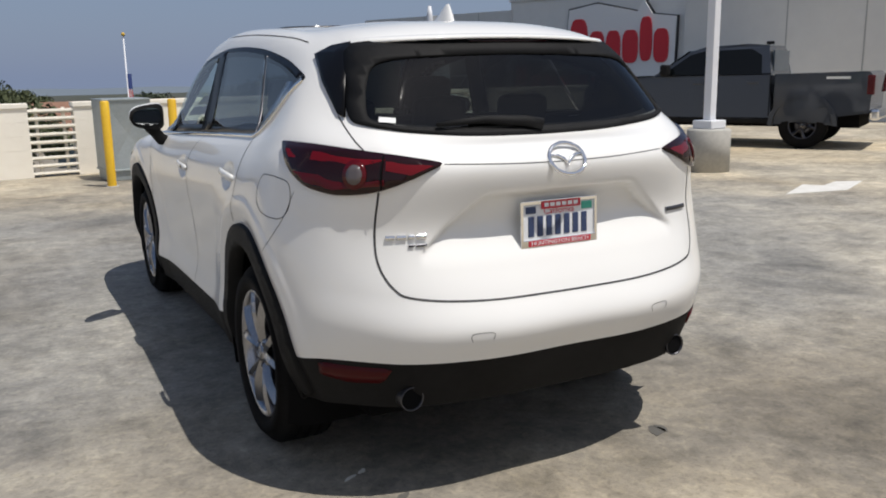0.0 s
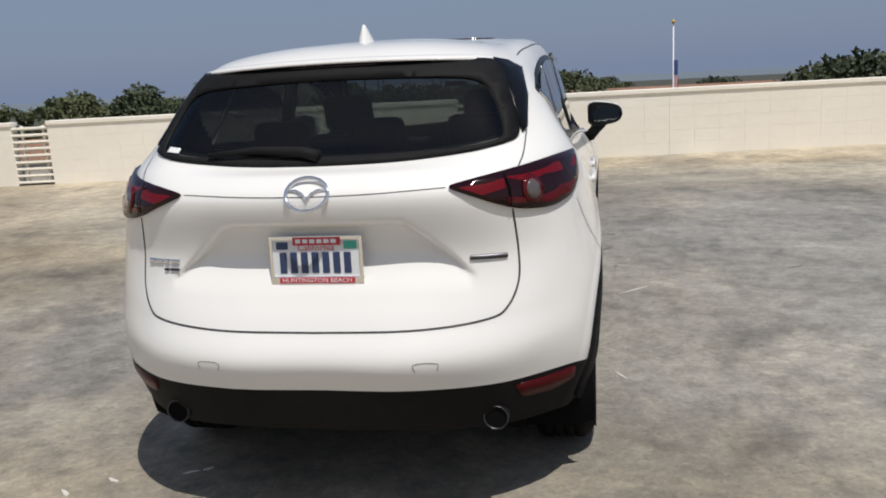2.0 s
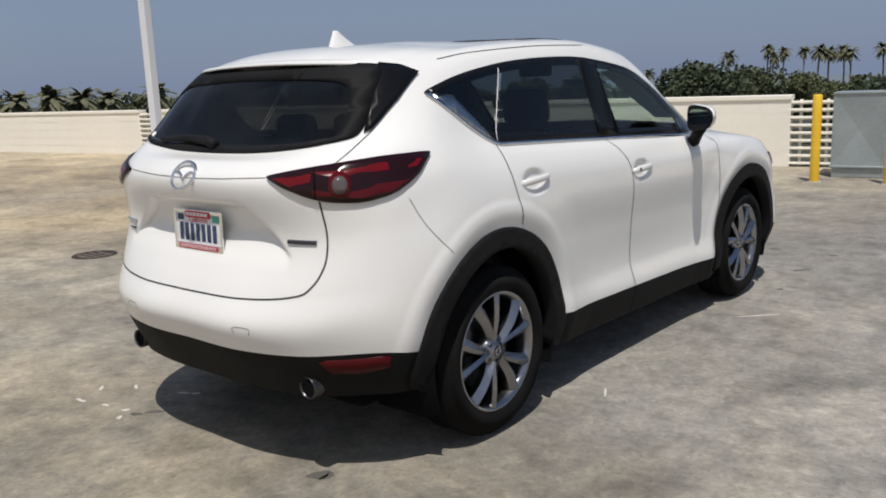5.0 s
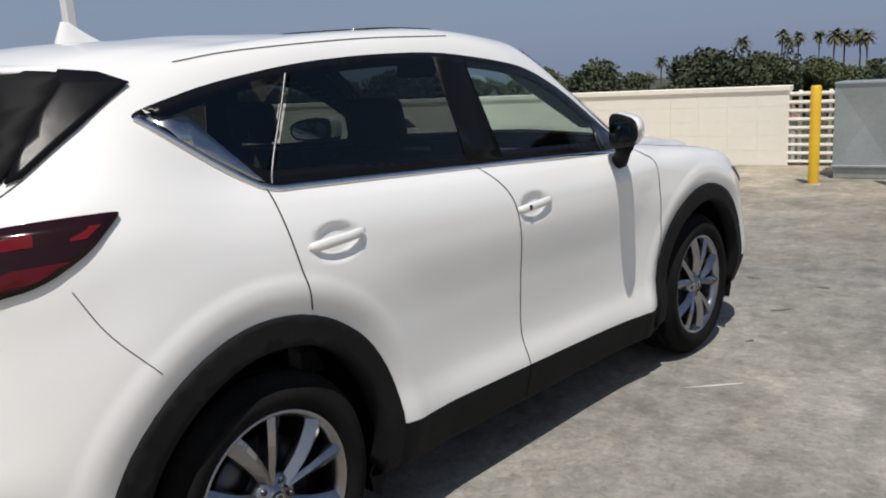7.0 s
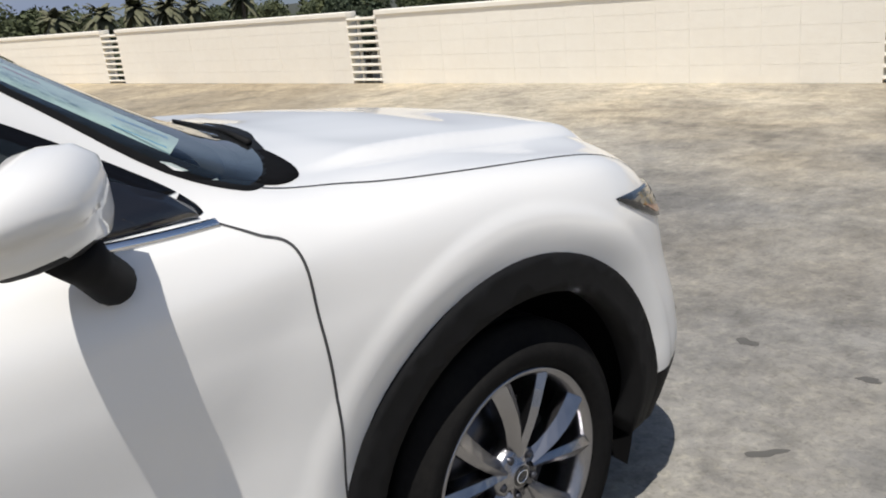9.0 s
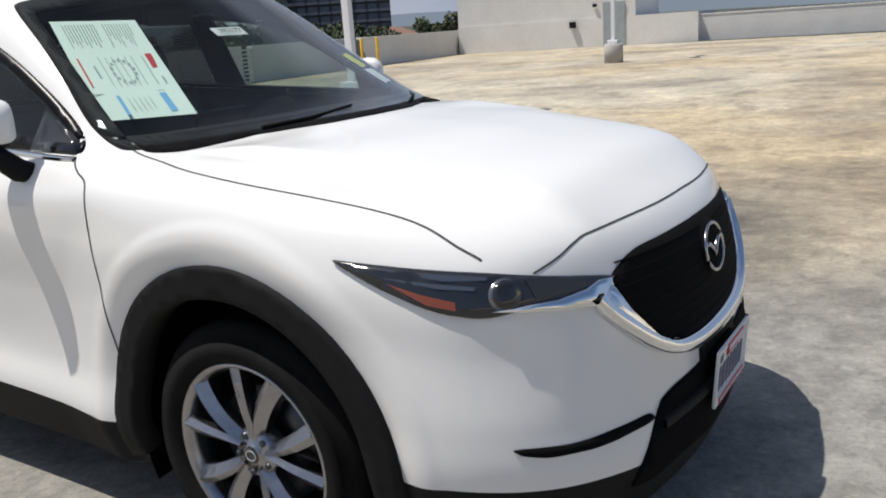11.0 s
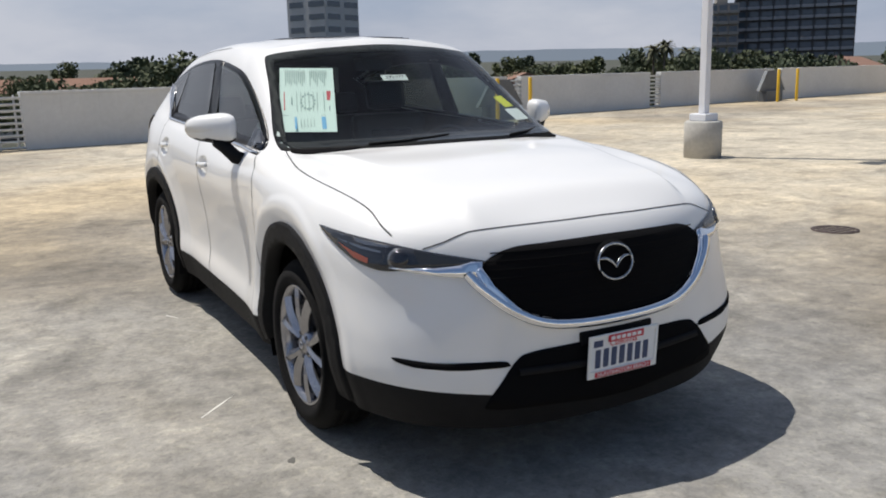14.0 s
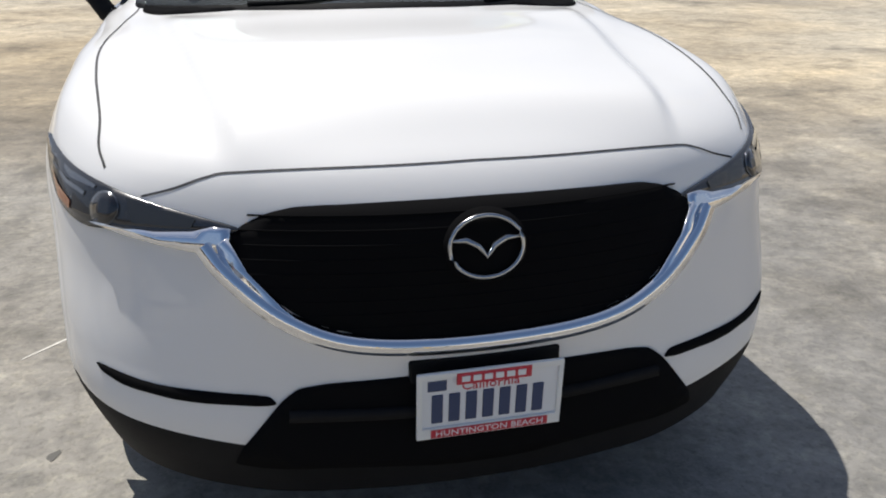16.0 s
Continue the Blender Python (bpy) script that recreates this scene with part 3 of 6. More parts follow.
# bottom edge, cladding edge, lower, middle, shoulder, belt or bonnet edge, its middle, glass base, roof edge, roof, roof ridge
column((0, -2.15, 0.33), (0, -2.225, 0.5), (0, -2.265, 0.6), (0, -2.215, 0.715), (0, -2.135, 0.9), (0, -2.185, 1.13), (0, -2.13, 1.185), (0, -2.03, 1.215), (0, -1.76, 1.555), (0, -1.2, 1.635), (0, -0.8, 1.655))
column((0.32, -2.14, 0.33), (0.33, -2.22, 0.5), (0.34, -2.255, 0.6), (0.34, -2.205, 0.715), (0.33, -2.125, 0.9), (0.33, -2.165, 1.13), (0.33, -2.11, 1.185), (0.33, -2.02, 1.22), (0.3, -1.74, 1.55), (0.25, -1.2, 1.63), (0, -0.72, 1.656))
column((0.58, -2.08, 0.33), (0.61, -2.145, 0.505), (0.62, -2.17, 0.61), (0.62, -2.135, 0.73), (0.62, -2.08, 0.91), (0.62, -2.085, 1.13), (0.62, -2.03, 1.19), (0.6, -1.96, 1.25), (0.53, -1.68, 1.53), (0.4, -1.15, 1.617), (0, -0.65, 1.657))
column((0.76, -1.93, 0.33), (0.81, -1.97, 0.508), (0.82, -1.985, 0.63), (0.82, -1.965, 0.75), (0.815, -1.93, 0.93), (0.79, -1.91, 1.13), (0.76, -1.88, 1.2), (0.7, -1.82, 1.28), (0.595, -1.57, 1.52), (0.45, -1, 1.612), (0, -0.58, 1.658))
column((0.86, -1.72, 0.31), (0.905, -1.74, 0.47), (0.91, -1.74, 0.6), (0.91, -1.74, 0.76), (0.897, -1.72, 0.95), (0.868, -1.7, 1.13), (0.83, -1.67, 1.21), (0.775, -1.62, 1.3), (0.625, -1.42, 1.53), (0.46, -0.9, 1.615), (0, -0.5, 1.658))
column((0.87, -1.35, 0.28), (0.915, -1.35, 0.42), (0.92, -1.35, 0.57), (0.92, -1.35, 0.77), (0.905, -1.35, 0.96), (0.88, -1.34, 1.1), (0.85, -1.335, 1.16), (0.795, -1.33, 1.235), (0.645, -1.15, 1.56), (0.46, -0.8, 1.622), (0, -0.42, 1.659))
column((0.86, -0.85, 0.25), (0.895, -0.85, 0.4), (0.885, -0.85, 0.53), (0.89, -0.85, 0.74), (0.905, -0.85, 0.95), (0.888, -0.85, 1.065), (0.855, -0.85, 1.13), (0.8, -0.85, 1.19), (0.648, -0.75, 1.592), (0.46, -0.55, 1.637), (0, -0.3, 1.66))
column((0.86, -0.25, 0.235), (0.893, -0.25, 0.385), (0.872, -0.25, 0.51), (0.882, -0.25, 0.72), (0.905, -0.25, 0.93), (0.892, -0.25, 1.03), (0.858, -0.25, 1.1), (0.8, -0.25, 1.16), (0.642, -0.25, 1.605), (0.46, -0.2, 1.645), (0, -0.12, 1.66))
column((0.86, 0.35, 0.225), (0.893, 0.35, 0.37), (0.872, 0.35, 0.5), (0.88, 0.35, 0.7), (0.905, 0.35, 0.91), (0.892, 0.35, 1.01), (0.855, 0.36, 1.075), (0.8, 0.42, 1.135), (0.628, 0.08, 1.577), (0.44, 0.1, 1.625), (0, 0.04, 1.655))
column((0.87, 0.87, 0.225), (0.905, 0.87, 0.36), (0.89, 0.87, 0.5), (0.893, 0.87, 0.7), (0.91, 0.87, 0.9), (0.9, 0.87, 1.025), (0.852, 0.87, 1.085), (0.768, 0.85, 1.122), (0.575, 0.2, 1.58), (0.4, 0.21, 1.613), (0, 0.18, 1.648))
column((0.88, 1.35, 0.26), (0.915, 1.35, 0.4), (0.92, 1.35, 0.55), (0.92, 1.35, 0.74), (0.917, 1.35, 0.9), (0.882, 1.34, 1.018), (0.748, 1.18, 1.085), (0.6, 1, 1.12), (0.43, 0.25, 1.604), (0.3, 0.25, 1.62), (0, 0.23, 1.64))
column((0.86, 1.8, 0.26), (0.905, 1.8, 0.392), (0.905, 1.8, 0.52), (0.9, 1.78, 0.7), (0.897, 1.76, 0.848), (0.858, 1.73, 0.955), (0.68, 1.39, 1.066), (0.45, 1.06, 1.122), (0.32, 0.28, 1.616), (0.22, 0.285, 1.625), (0, 0.26, 1.637))
column((0.74, 2.08, 0.24), (0.8, 2.1, 0.378), (0.825, 2.06, 0.5), (0.82, 2.02, 0.65), (0.808, 2, 0.79), (0.745, 1.985, 0.888), (0.57, 1.56, 1.048), (0.32, 1.09, 1.124), (0.21, 0.295, 1.624), (0.15, 0.29, 1.63), (0, 0.27, 1.637))
column((0.5, 2.22, 0.22), (0.545, 2.25, 0.350), (0.565, 2.225, 0.48), (0.555, 2.2, 0.64), (0.55, 2.165, 0.77), (0.535, 2.125, 0.878), (0.43, 1.64, 1.048), (0.2, 1.11, 1.127), (0.13, 0.305, 1.63), (0.09, 0.295, 1.633), (0, 0.28, 1.637))
column((0.25, 2.265, 0.21), (0.27, 2.3, 0.330), (0.275, 2.29, 0.46), (0.275, 2.275, 0.62), (0.275, 2.245, 0.78), (0.255, 2.195, 0.884), (0.19, 1.68, 1.052), (0.1, 1.12, 1.129), (0.06, 0.31, 1.634), (0.05, 0.295, 1.636), (0, 0.285, 1.637))
column((0, 2.28, 0.21), (0, 2.315, 0.325), (0, 2.305, 0.46), (0, 2.295, 0.62), (0, 2.27, 0.78), (0, 2.21, 0.886), (0, 1.69, 1.054), (0, 1.125, 1.13), (0, 0.31, 1.636), (0, 0.3, 1.637), (0, 0.29, 1.638))


def refine(points, n, mirror=False):
    """Hermite curve through points by chord length, n pieces a span."""
    p = np.array(points, float)
    if mirror:
        m = np.array([-1, 1, 1])
        p = np.vstack([p[1] * m, p, p[-2] * m])
    else:
        p = np.vstack([2 * p[0] - p[1], p, 2 * p[-1] - p[-2]])
    d = np.maximum(np.linalg.norm(np.diff(p, axis=0), axis=1), 1e-4) ** 0.7
    res = []
    for k in range(1, len(p) - 2):
        h = d[k]
        def slope(i):
            return ((p[i] - p[i - 1]) / d[i - 1] * d[i] + (p[i + 1] - p[i]) / d[i] * d[i - 1]) / (d[i - 1] + d[i])
        a, b = slope(k) * h, slope(k + 1) * h
        for t in np.arange(n) / n:
            res.append((2 * t**3 - 3 * t**2 + 1) * p[k] + (t**3 - 2 * t**2 + t) * a + (3 * t**2 - 2 * t**3) * p[k + 1] + (t**3 - t**2) * b)
    res.append(p[-2])
    return np.array(res)


NV, NU = 20, 28
fine = np.array([refine(c, NV) for c in NET])
SURF = np.stack([refine(fine[:, j], NU, True) for j in range(fine.shape[1])], 1)
SURF[0, :, 0] = SURF[-1, :, 0] = 0.0
SURF[:, -1, 0] = 0.0


def ease(a, b, t):
    t = np.clip((t - a) / (b - a), 0, 1)
    return t * t * (3 - 2 * t)


def nose_lift(z):
    return 0.028 * ease(0.25, 0.45, z) * (1 - ease(0.95, 1.08, z))


X, Y, Z = SURF[..., 0], SURF[..., 1], SURF[..., 2]
Z += nose_lift(Z) * ease(1.3, 2.0, Y)
# the hollow round the number plate
half = 0.30 + np.clip((1.035 - Z) / 0.15, 0, 1.2) * 0.19
Y += 0.038 * ease(half + 0.012, half - 0.016, X) * ease(1.042, 1.018, Z) * ease(0.80, 0.97, Z) * (Y < -1.9)
# flare round the wheel openings
for cy in (-1.349, 1.349):
    r = np.hypot(Y - cy, Z - 0.385)
    X += 0.005 * ease(0.605, 0.570, r) * ease(0.47, 0.56, r) * (X > 0.6)
    X += 0.015 * ease(0.78, 0.565, r) * ease(0.47, 0.56, r) * (X > 0.6)
# creases along the bonnet, from the screen's feet to the grille's ends
ridge = 0.50 + (1.95 - Y) * 0.16
Z += 0.026 * ease(ridge + 0.050, ridge - 0.010, X) * ease(1.0, 1.25, Y) * ease(2.17, 2.02, Y) * (Z > 0.86)
# hollows behind the door handles
for hy, hz in ((-1.07, 1.03), (-0.09, 0.98)):
    X -= 0.020 * ease(1.40, 0.35, ((Y - hy) / 0.085) ** 2 + ((Z - hz) / 0.050) ** 2) * (X > 0.6)
X *= 0.978
WHEEL_Y, HUB_Z, ARCH_Z = 1.352, 0.356, 0.378


def shell(rows, keep=lambda p: True, push=0.0):
    """Both halves of the body skin between two rows, faces kept by their middle."""
    bm = bmesh.new()
    lo, hi = rows
    pts = SURF.copy()
    if push:
        du, dv = np.gradient(pts, axis=0), np.gradient(pts, axis=1)
        n = np.cross(du, dv)
        n /= np.maximum(np.linalg.norm(n, axis=2, keepdims=True), 1e-9)
        pts = pts + n * push
    for side in (1, -1):
        vs = [[bm.verts.new((side * max(p[0], 0), p[1], p[2])) for p in col[lo:hi + 1]] for col in pts]
        for a, b in zip(vs, vs[1:]):
            for j in range(hi - lo):
                quad = (a[j], b[j], b[j + 1], a[j + 1])
                mid = sum((v.co for v in quad), Vector()) / 4
                if keep(mid):
                    bm.faces.new(quad if side > 0 else quad[::-1])
    bmesh.ops.delete(bm, geom=[v for v in bm.verts if not v.link_faces], context="VERTS")
    bmesh.ops.remove_doubles(bm, verts=bm.verts, dist=0.0004)
    return bm


whole = shell((0, fine.shape[1] - 1))
bmesh.ops.recalc_face_normals(whole, faces=whole.faces)
SKIN = BVHTree.FromBMesh(whole)
whole.free()

R2 = math.sqrt(0.5)
VIEWS = {
    "side": (Vector((-1, 0, 0)), Vector((0, 1, 0)), Vector((0, 0, 1))),
    "rear": (Vector((0, 1, 0)), Vector((1, 0, 0)), Vector((0, 0, 1))),
    "nose": (Vector((0, -1, 0)), Vector((1, 0, 0)), Vector((0, 0, 1))),
    "top": (Vector((0, 0, -1)), Vector((1, 0, 0)), Vector((0, 1, 0))),
    "tail": (Vector((-R2, R2, 0)), Vector((R2, R2, 0)), Vector((0, 0, 1))),
    "head": (Vector((-R2, -R2, 0)), Vector((-R2, R2, 0)), Vector((0, 0, 1))),
}


def on_skin(view, a, b, off):
    d, e, f = VIEWS[view]
    if view in ("nose", "head"):
        b += float(nose_lift(b))
    start = e * a + f * b - d * 4
    hit, n, _, _ = SKIN.ray_cast(start, d)
    if hit is None:
        hit, n, _, _ = SKIN.find_nearest(e * a + f * b - d * 0.9)
    if n.dot(d) > 0:
        n = -n
    return hit + n * off, n


def patch(name, outline, view, mat, parent, off=0.003, hole=None, step=0.03, flip=False, label="", skirt=0.012):
    """A panel with this outline, seen along a view, that lies on the body's skin."""
    pts = [Vector(p) for p in outline]
    edges = [(k, (k + 1) % len(pts)) for k in range(len(pts))]
    if hole:
        n0 = len(pts)
        pts += [Vector(p) for p in hole]
        edges += [(n0 + k, n0 + (k + 1) % len(hole)) for k in range(len(hole))]
    xs, ys = [p.x for p in pts], [p.y for p in pts]
    guard = inset(outline, step * 0.3)
    for a in np.arange(min(xs), max(xs), step):
        for b in np.arange(min(ys), max(ys), step):
            if inside(guard, (a, b)) and not (hole and inside(hole, (a, b))):
                pts.append(Vector((a, b)))
    out = delaunay_2d_cdt(pts, edges, [], 0, 1e-5)
    bm = bmesh.new()
    vs = []
    for p in out[0]:
        q, n = on_skin(view, p.x, p.y, off)
        vs.append((bm.verts.new(q), n))
    for f in out[2]:
        c = (sum(out[0][k].x for k in f) / len(f), sum(out[0][k].y for k in f) / len(f))
        if inside(outline, c) and not (hole and inside(hole, c)):
            bm.faces.new([vs[k][0] for k in f])
    if skirt:
        rim = [e for e in bm.edges if len(e.link_faces) == 1]
        normal = {v: n for v, n in vs}
        low = {}
        for e in rim:
            for v in e.verts:
                if v not in low:
                    low[v] = bm.verts.new(v.co - normal[v] * skirt)
        for e in rim:
            a, b = e.verts
            bm.faces.new((a, b, low[b], low[a]))
    bmesh.ops.delete(bm, geom=[v for v in bm.verts if not v.link_faces], context="VERTS")
    if flip:
        bmesh.ops.scale(bm, vec=(-1, 1, 1), verts=bm.verts)
    bmesh.ops.recalc_face_normals(bm, faces=bm.faces)
    d = VIEWS[view][0]
    turned = Vector((-d.x if flip else d.x, d.y, d.z))
    if sum(f.normal.dot(turned) * f.calc_area() for f in bm.faces) > 0:
        bmesh.ops.reverse_faces(bm, faces=bm.faces)
    for f in bm.faces:
        f.smooth = True
    return part(name, bm, mat, parent, label)


def strip(name, line, view, width, mat, parent, off=0.0012, flip=False, rise=0.0, label="", n=8):
    """A narrow band along a line on the skin; rise makes it a raised moulding."""
    pts = spline(line, n) if len(line) > 2 else [tuple(np.array(line[0]) + (np.array(line[1]) - np.array(line[0])) * t) for t in np.linspace(0, 1, 12)]
    pos = [on_skin(view, a, b, off) for a, b in pts]
    bm = bmesh.new()
    rows = []
    for k, (p, nrm) in enumerate(pos):
        t = (pos[min(k + 1, len(pos) - 1)][0] - pos[max(k - 1, 0)][0]).normalized()
        s = t.cross(nrm).normalized() * width / 2
        ring = [p - s - nrm * 0.004, p - s * 0.8 + nrm * rise, p + s * 0.8 + nrm * rise, p + s - nrm * 0.004] if rise else [p - s, p + s]
        rows.append([bm.verts.new((-q.x if flip else q.x, q.y, q.z)) for q in ring])
    for u, v in zip(rows, rows[1:]):
        for j in range(len(u) - 1):
            bm.faces.new((u[j], u[j + 1], v[j + 1], v[j]))
    bmesh.ops.recalc_face_normals(bm, faces=bm.faces)
    return part(name, bm, mat, parent, label, smooth=True)


# outlines
DLO = rounded([(-1.55, 1.415), (-1.51, 1.432), (-1.30, 1.485), (-1.00, 1.53), (-0.70, 1.549), (-0.38, 1.552), (-0.12, 1.525), (0.15, 1.484), (0.37, 1.388), (0.585, 1.258), (0.72, 1.165), (0.755, 1.128), (0.755, 1.110), (0.30, 1.128), (-0.12, 1.15), (-0.70, 1.178), (-1.16, 1.20), (-1.22, 1.203), (-1.27, 1.225), (-1.42, 1.325), (-1.53, 1.40)], 3)
REARGLASS = rounded([(-0.652, 1.285), (-0.615, 1.40), (-0.570, 1.515), (-0.53, 1.532), (0, 1.548), (0.53, 1.532), (0.570, 1.515), (0.615, 1.40), (0.652, 1.285), (0.64, 1.262), (0.50, 1.235), (0.28, 1.215), (0, 1.210), (-0.28, 1.215), (-0.50, 1.235), (-0.64, 1.262)], 3)
SCREEN = rounded([(-0.752, 1.124), (-0.650, 1.40), (-0.612, 1.52), (-0.585, 1.560), (-0.30, 1.586), (0, 1.602), (0.30, 1.586), (0.585, 1.560), (0.612, 1.52), (0.650, 1.40), (0.752, 1.124), (0.73, 1.114), (0.35, 1.124), (0, 1.133), (-0.35, 1.124), (-0.73, 1.114)], 3)
# drawn lower at the top, so the black border holds the spoiler's shadow
REAR_IN = rounded([(-0.605, 1.285), (-0.575, 1.38), (-0.535, 1.452), (-0.44, 1.475), (0, 1.488), (0.44, 1.475), (0.535, 1.452), (0.575, 1.38), (0.605, 1.285), (0.585, 1.262), (0.48, 1.248), (0.28, 1.236), (0, 1.232), (-0.28, 1.236), (-0.48, 1.248), (-0.585, 1.262)], 2)
DLO_IN, SCREEN_IN = inset(DLO, 0.038), inset(SCREEN, 0.034)


def solid(grow=0.013):
    dlo, rear, screen = inset(DLO, 0.028 - grow), inset(REARGLASS, 0.032 - grow), inset(SCREEN, 0.030 - grow)
    def keep(p):
        if abs(p.x) > 0.55 and math.hypot(abs(p.y) - WHEEL_Y, p.z - ARCH_Z) < 0.440:
            return False
        if p.z > 1.1 and abs(p.x) > 0.5 and inside(dlo, (p.y, p.z)) and p.x * p.x > 0.3:
            return False
        if p.z > 1.15 and p.y < -1.5 and inside(rear, (p.x, p.z)):
            return False
        if p.z > 1.1 and p.y > 0.12 and inside(screen, (p.x, p.z)) and not (abs(p.x) > 0.645 and p.y < 0.3):
            return False
        return True
    return keep


LAST = fine.shape[1] - 1
body = part("body_shell", shell((NV, LAST), solid()), PAINT, car, "glossy white pearl paint", smooth=True)
part("lower_cladding", shell((0, NV), solid()), BLACK, car, "matt black plastic lower cladding", smooth=True)


def lining():
    """Lining faces, but none that a tight bend would fold out through the skin."""
    keep = solid(0.010)
    def within(p):
        hit, n, _, d = SKIN.find_nearest(p)
        hit0, n0, _, _ = SKIN.find_nearest(Vector((0, 0, 1.3)))
        same = (p - hit).dot(n) * (Vector((0, 0, 1.3)) - hit0).dot(n0) > 0
        return same and d > 0.02 and keep(p)
    return within


part("cabin_lining", shell((4 * NV, LAST), lining(), -0.035), CABIN, car, "dark cabin lining", smooth=True)
bm = boxed(-0.64, 0.64, -1.92, 2.0, 0.24, 0.30, 0.02)
part("underbody", bm, LINER, car)
bm = boxed(-0.70, 0.70, -1.75, 0.95, 0.30, 0.42)
part("cabin_floor", bm, CABIN, car)

GLASS_AT = []
for a in np.arange(-1.45, 0.70, 0.04):
    for b in np.arange(1.12, 1.55, 0.03):
        if inside(DLO_IN, (a, b)):
            GLASS_AT.append((a, b, on_skin("side", float(a), float(b), 0.004)[0].x))
ga, gb, gx = np.array(GLASS_AT).T
BOW = np.linalg.lstsq(np.stack([np.ones_like(ga), ga, gb, ga * ga, ga * gb, gb * gb], 1), gx, rcond=None)[0]


def even_glass(ob):
    """Side panes share one even, slightly bowed surface."""
    for v in ob.data.vertices:
        a, b = v.co.y, v.co.z
        v.co.x = math.copysign(float(BOW @ np.array([1, a, b, a * a, a * b, b * b])), v.co.x)


for flip in (False, True):
    patch("side_window_border", DLO, "side", FRAMEBLACK, car, 0.0025, DLO_IN, 0.05, flip)
    # quarter glass, rear door glass, front door glass
    g = inset(DLO, 0.022)
    def cut(poly, lo, hi, lean_lo, lean_hi):
        """The share of an outline between two leaning upright lines."""
        def clip(pts, y0, lean, keep_more):
            res = []
            for k, p in enumerate(pts):
                q = pts[(k + 1) % len(pts)]
                fp = (p[0] - y0 + lean * (p[1] - 1.15)) * (1 if keep_more else -1)
                fq = (q[0] - y0 + lean * (q[1] - 1.15)) * (1 if keep_more else -1)
                if fp >= 0:
                    res.append(p)
                if (fp >= 0) != (fq >= 0):
                    t = fp / (fp - fq)
                    res.append((p[0] + (q[0] - p[0]) * t, p[1] + (q[1] - p[1]) * t))
            return res
        return clip(clip(poly, lo, lean_lo, True), hi, lean_hi, False)
    for nm, lo, hi, mt, lean_lo, lean_hi in (("quarter_window", -1.9, -1.258, PRIVACY, 0.0, -0.588), ("rear_door_window", -1.232, -0.349, PRIVACY, -0.588, 0.131), ("front_door_window", -0.155, 0.9, CLEARGLASS, 0.196, 0.0)):
        w = patch(nm, cut(g, lo, hi, lean_lo, lean_hi), "side", mt, car, 0.004, None, 0.06, flip, skirt=0)
        even_glass(w)
        w.visible_shadow = False
    patch("door_pillar_trim", [(-0.35, 1.172), (-0.397, 1.535), (-0.23, 1.532), (-0.150, 1.158)], "side", FRAMEBLACK, car, 0.005, None, 0.05, flip, skirt=0.004)
    patch("mirror_sail", [(0.53, 1.118), (0.55, 1.232), (0.71, 1.150), (0.74, 1.122), (0.74, 1.112)], "side", GLOSSBLACK, car, 0.009, None, 0.03, flip, "black sail behind the mirror", 0.014)
    strip("window_pillar_chrome", [(-1.216, 1.205), (-1.122, 1.36), (-1.043, 1.50)], "side", 0.007, DARKALLOY, car, 0.005, flip, 0.003)
    strip("belt_moulding", [(-1.54, 1.408), (-1.42, 1.318), (-1.29, 1.228), (-1.22, 1.197), (-1.10, 1.189), (-0.70, 1.170), (-0.12, 1.142), (0.30, 1.121), (0.62, 1.105), (0.76, 1.101)], "side", 0.017, CHROME, car, 0.004, flip, 0.004, "chrome strip under the side windows")
    patch("quarter_window_trim", [(-1.525, 1.412), (-1.40, 1.40), (-1.235, 1.212), (-1.265, 1.225), (-1.42, 1.325)], "side", DULLCHROME, car, 0.006, None, 0.04, flip, skirt=0.004)
    # arches
    for cy in (-WHEEL_Y, WHEEL_Y):
        def arc(r, n=40, lo=-14, hi=194):
            return [(cy + r * math.cos(radians(a)), ARCH_Z + r * math.sin(radians(a))) for a in np.linspace(lo, hi, n)]
        patch("wheel_arch_trim", arc(0.496) + arc(0.413)[::-1], "side", BLACK, car, 0.014, None, 0.03, flip, "matt black wheel arch trim", 0.06)
        bm = bmesh.new()
        n = 30
        rows = []
        for k in range(n + 1):
            a = radians(-25 + 230 * k / n)
            rows.append([bm.verts.new(((-1 if flip else 1) * x, cy + r * math.cos(a), ARCH_Z + r * math.sin(a))) for x, r in ((0.878, 0.414), (0.80, 0.445), (0.56, 0.445), (0.54, 0.05))])
        for u, v in zip(rows, rows[1:]):
            for j in range(3):
                bm.faces.new((u[j], u[j + 1], v[j + 1], v[j]))
        part("wheel_housing", bm, LINER, car, smooth=True)
    # seams
    for line in ([(-1.238, 1.195), (-1.236, 1.09), (-1.222, 0.98), (-1.20, 0.865)],
                 [(-0.326, 1.155), (-0.228, 1.04), (-0.192, 0.88), (-0.179, 0.72), (-0.170, 0.50), (-0.15, 0.385)],
                 [(0.75, 1.108), (0.81, 1.074), (0.863, 1.038), (0.874, 0.918), (0.884, 0.788), (0.888, 0.585), (0.888, 0.45), (0.888, 0.37)]):
        strip("door_gap", line, "side", 0.0055, SEAM, car, flip=flip)
    strip("bumper_gap", [(-1.82, 1.05), (-1.765, 0.94), (-1.675, 0.83)], "side", 0.0022, SEAM, car, flip=flip)
    strip("sill_joint", [(-0.15, 0.38), (-0.15, 0.25)], "side", 0.006, LINER, car, flip=flip)
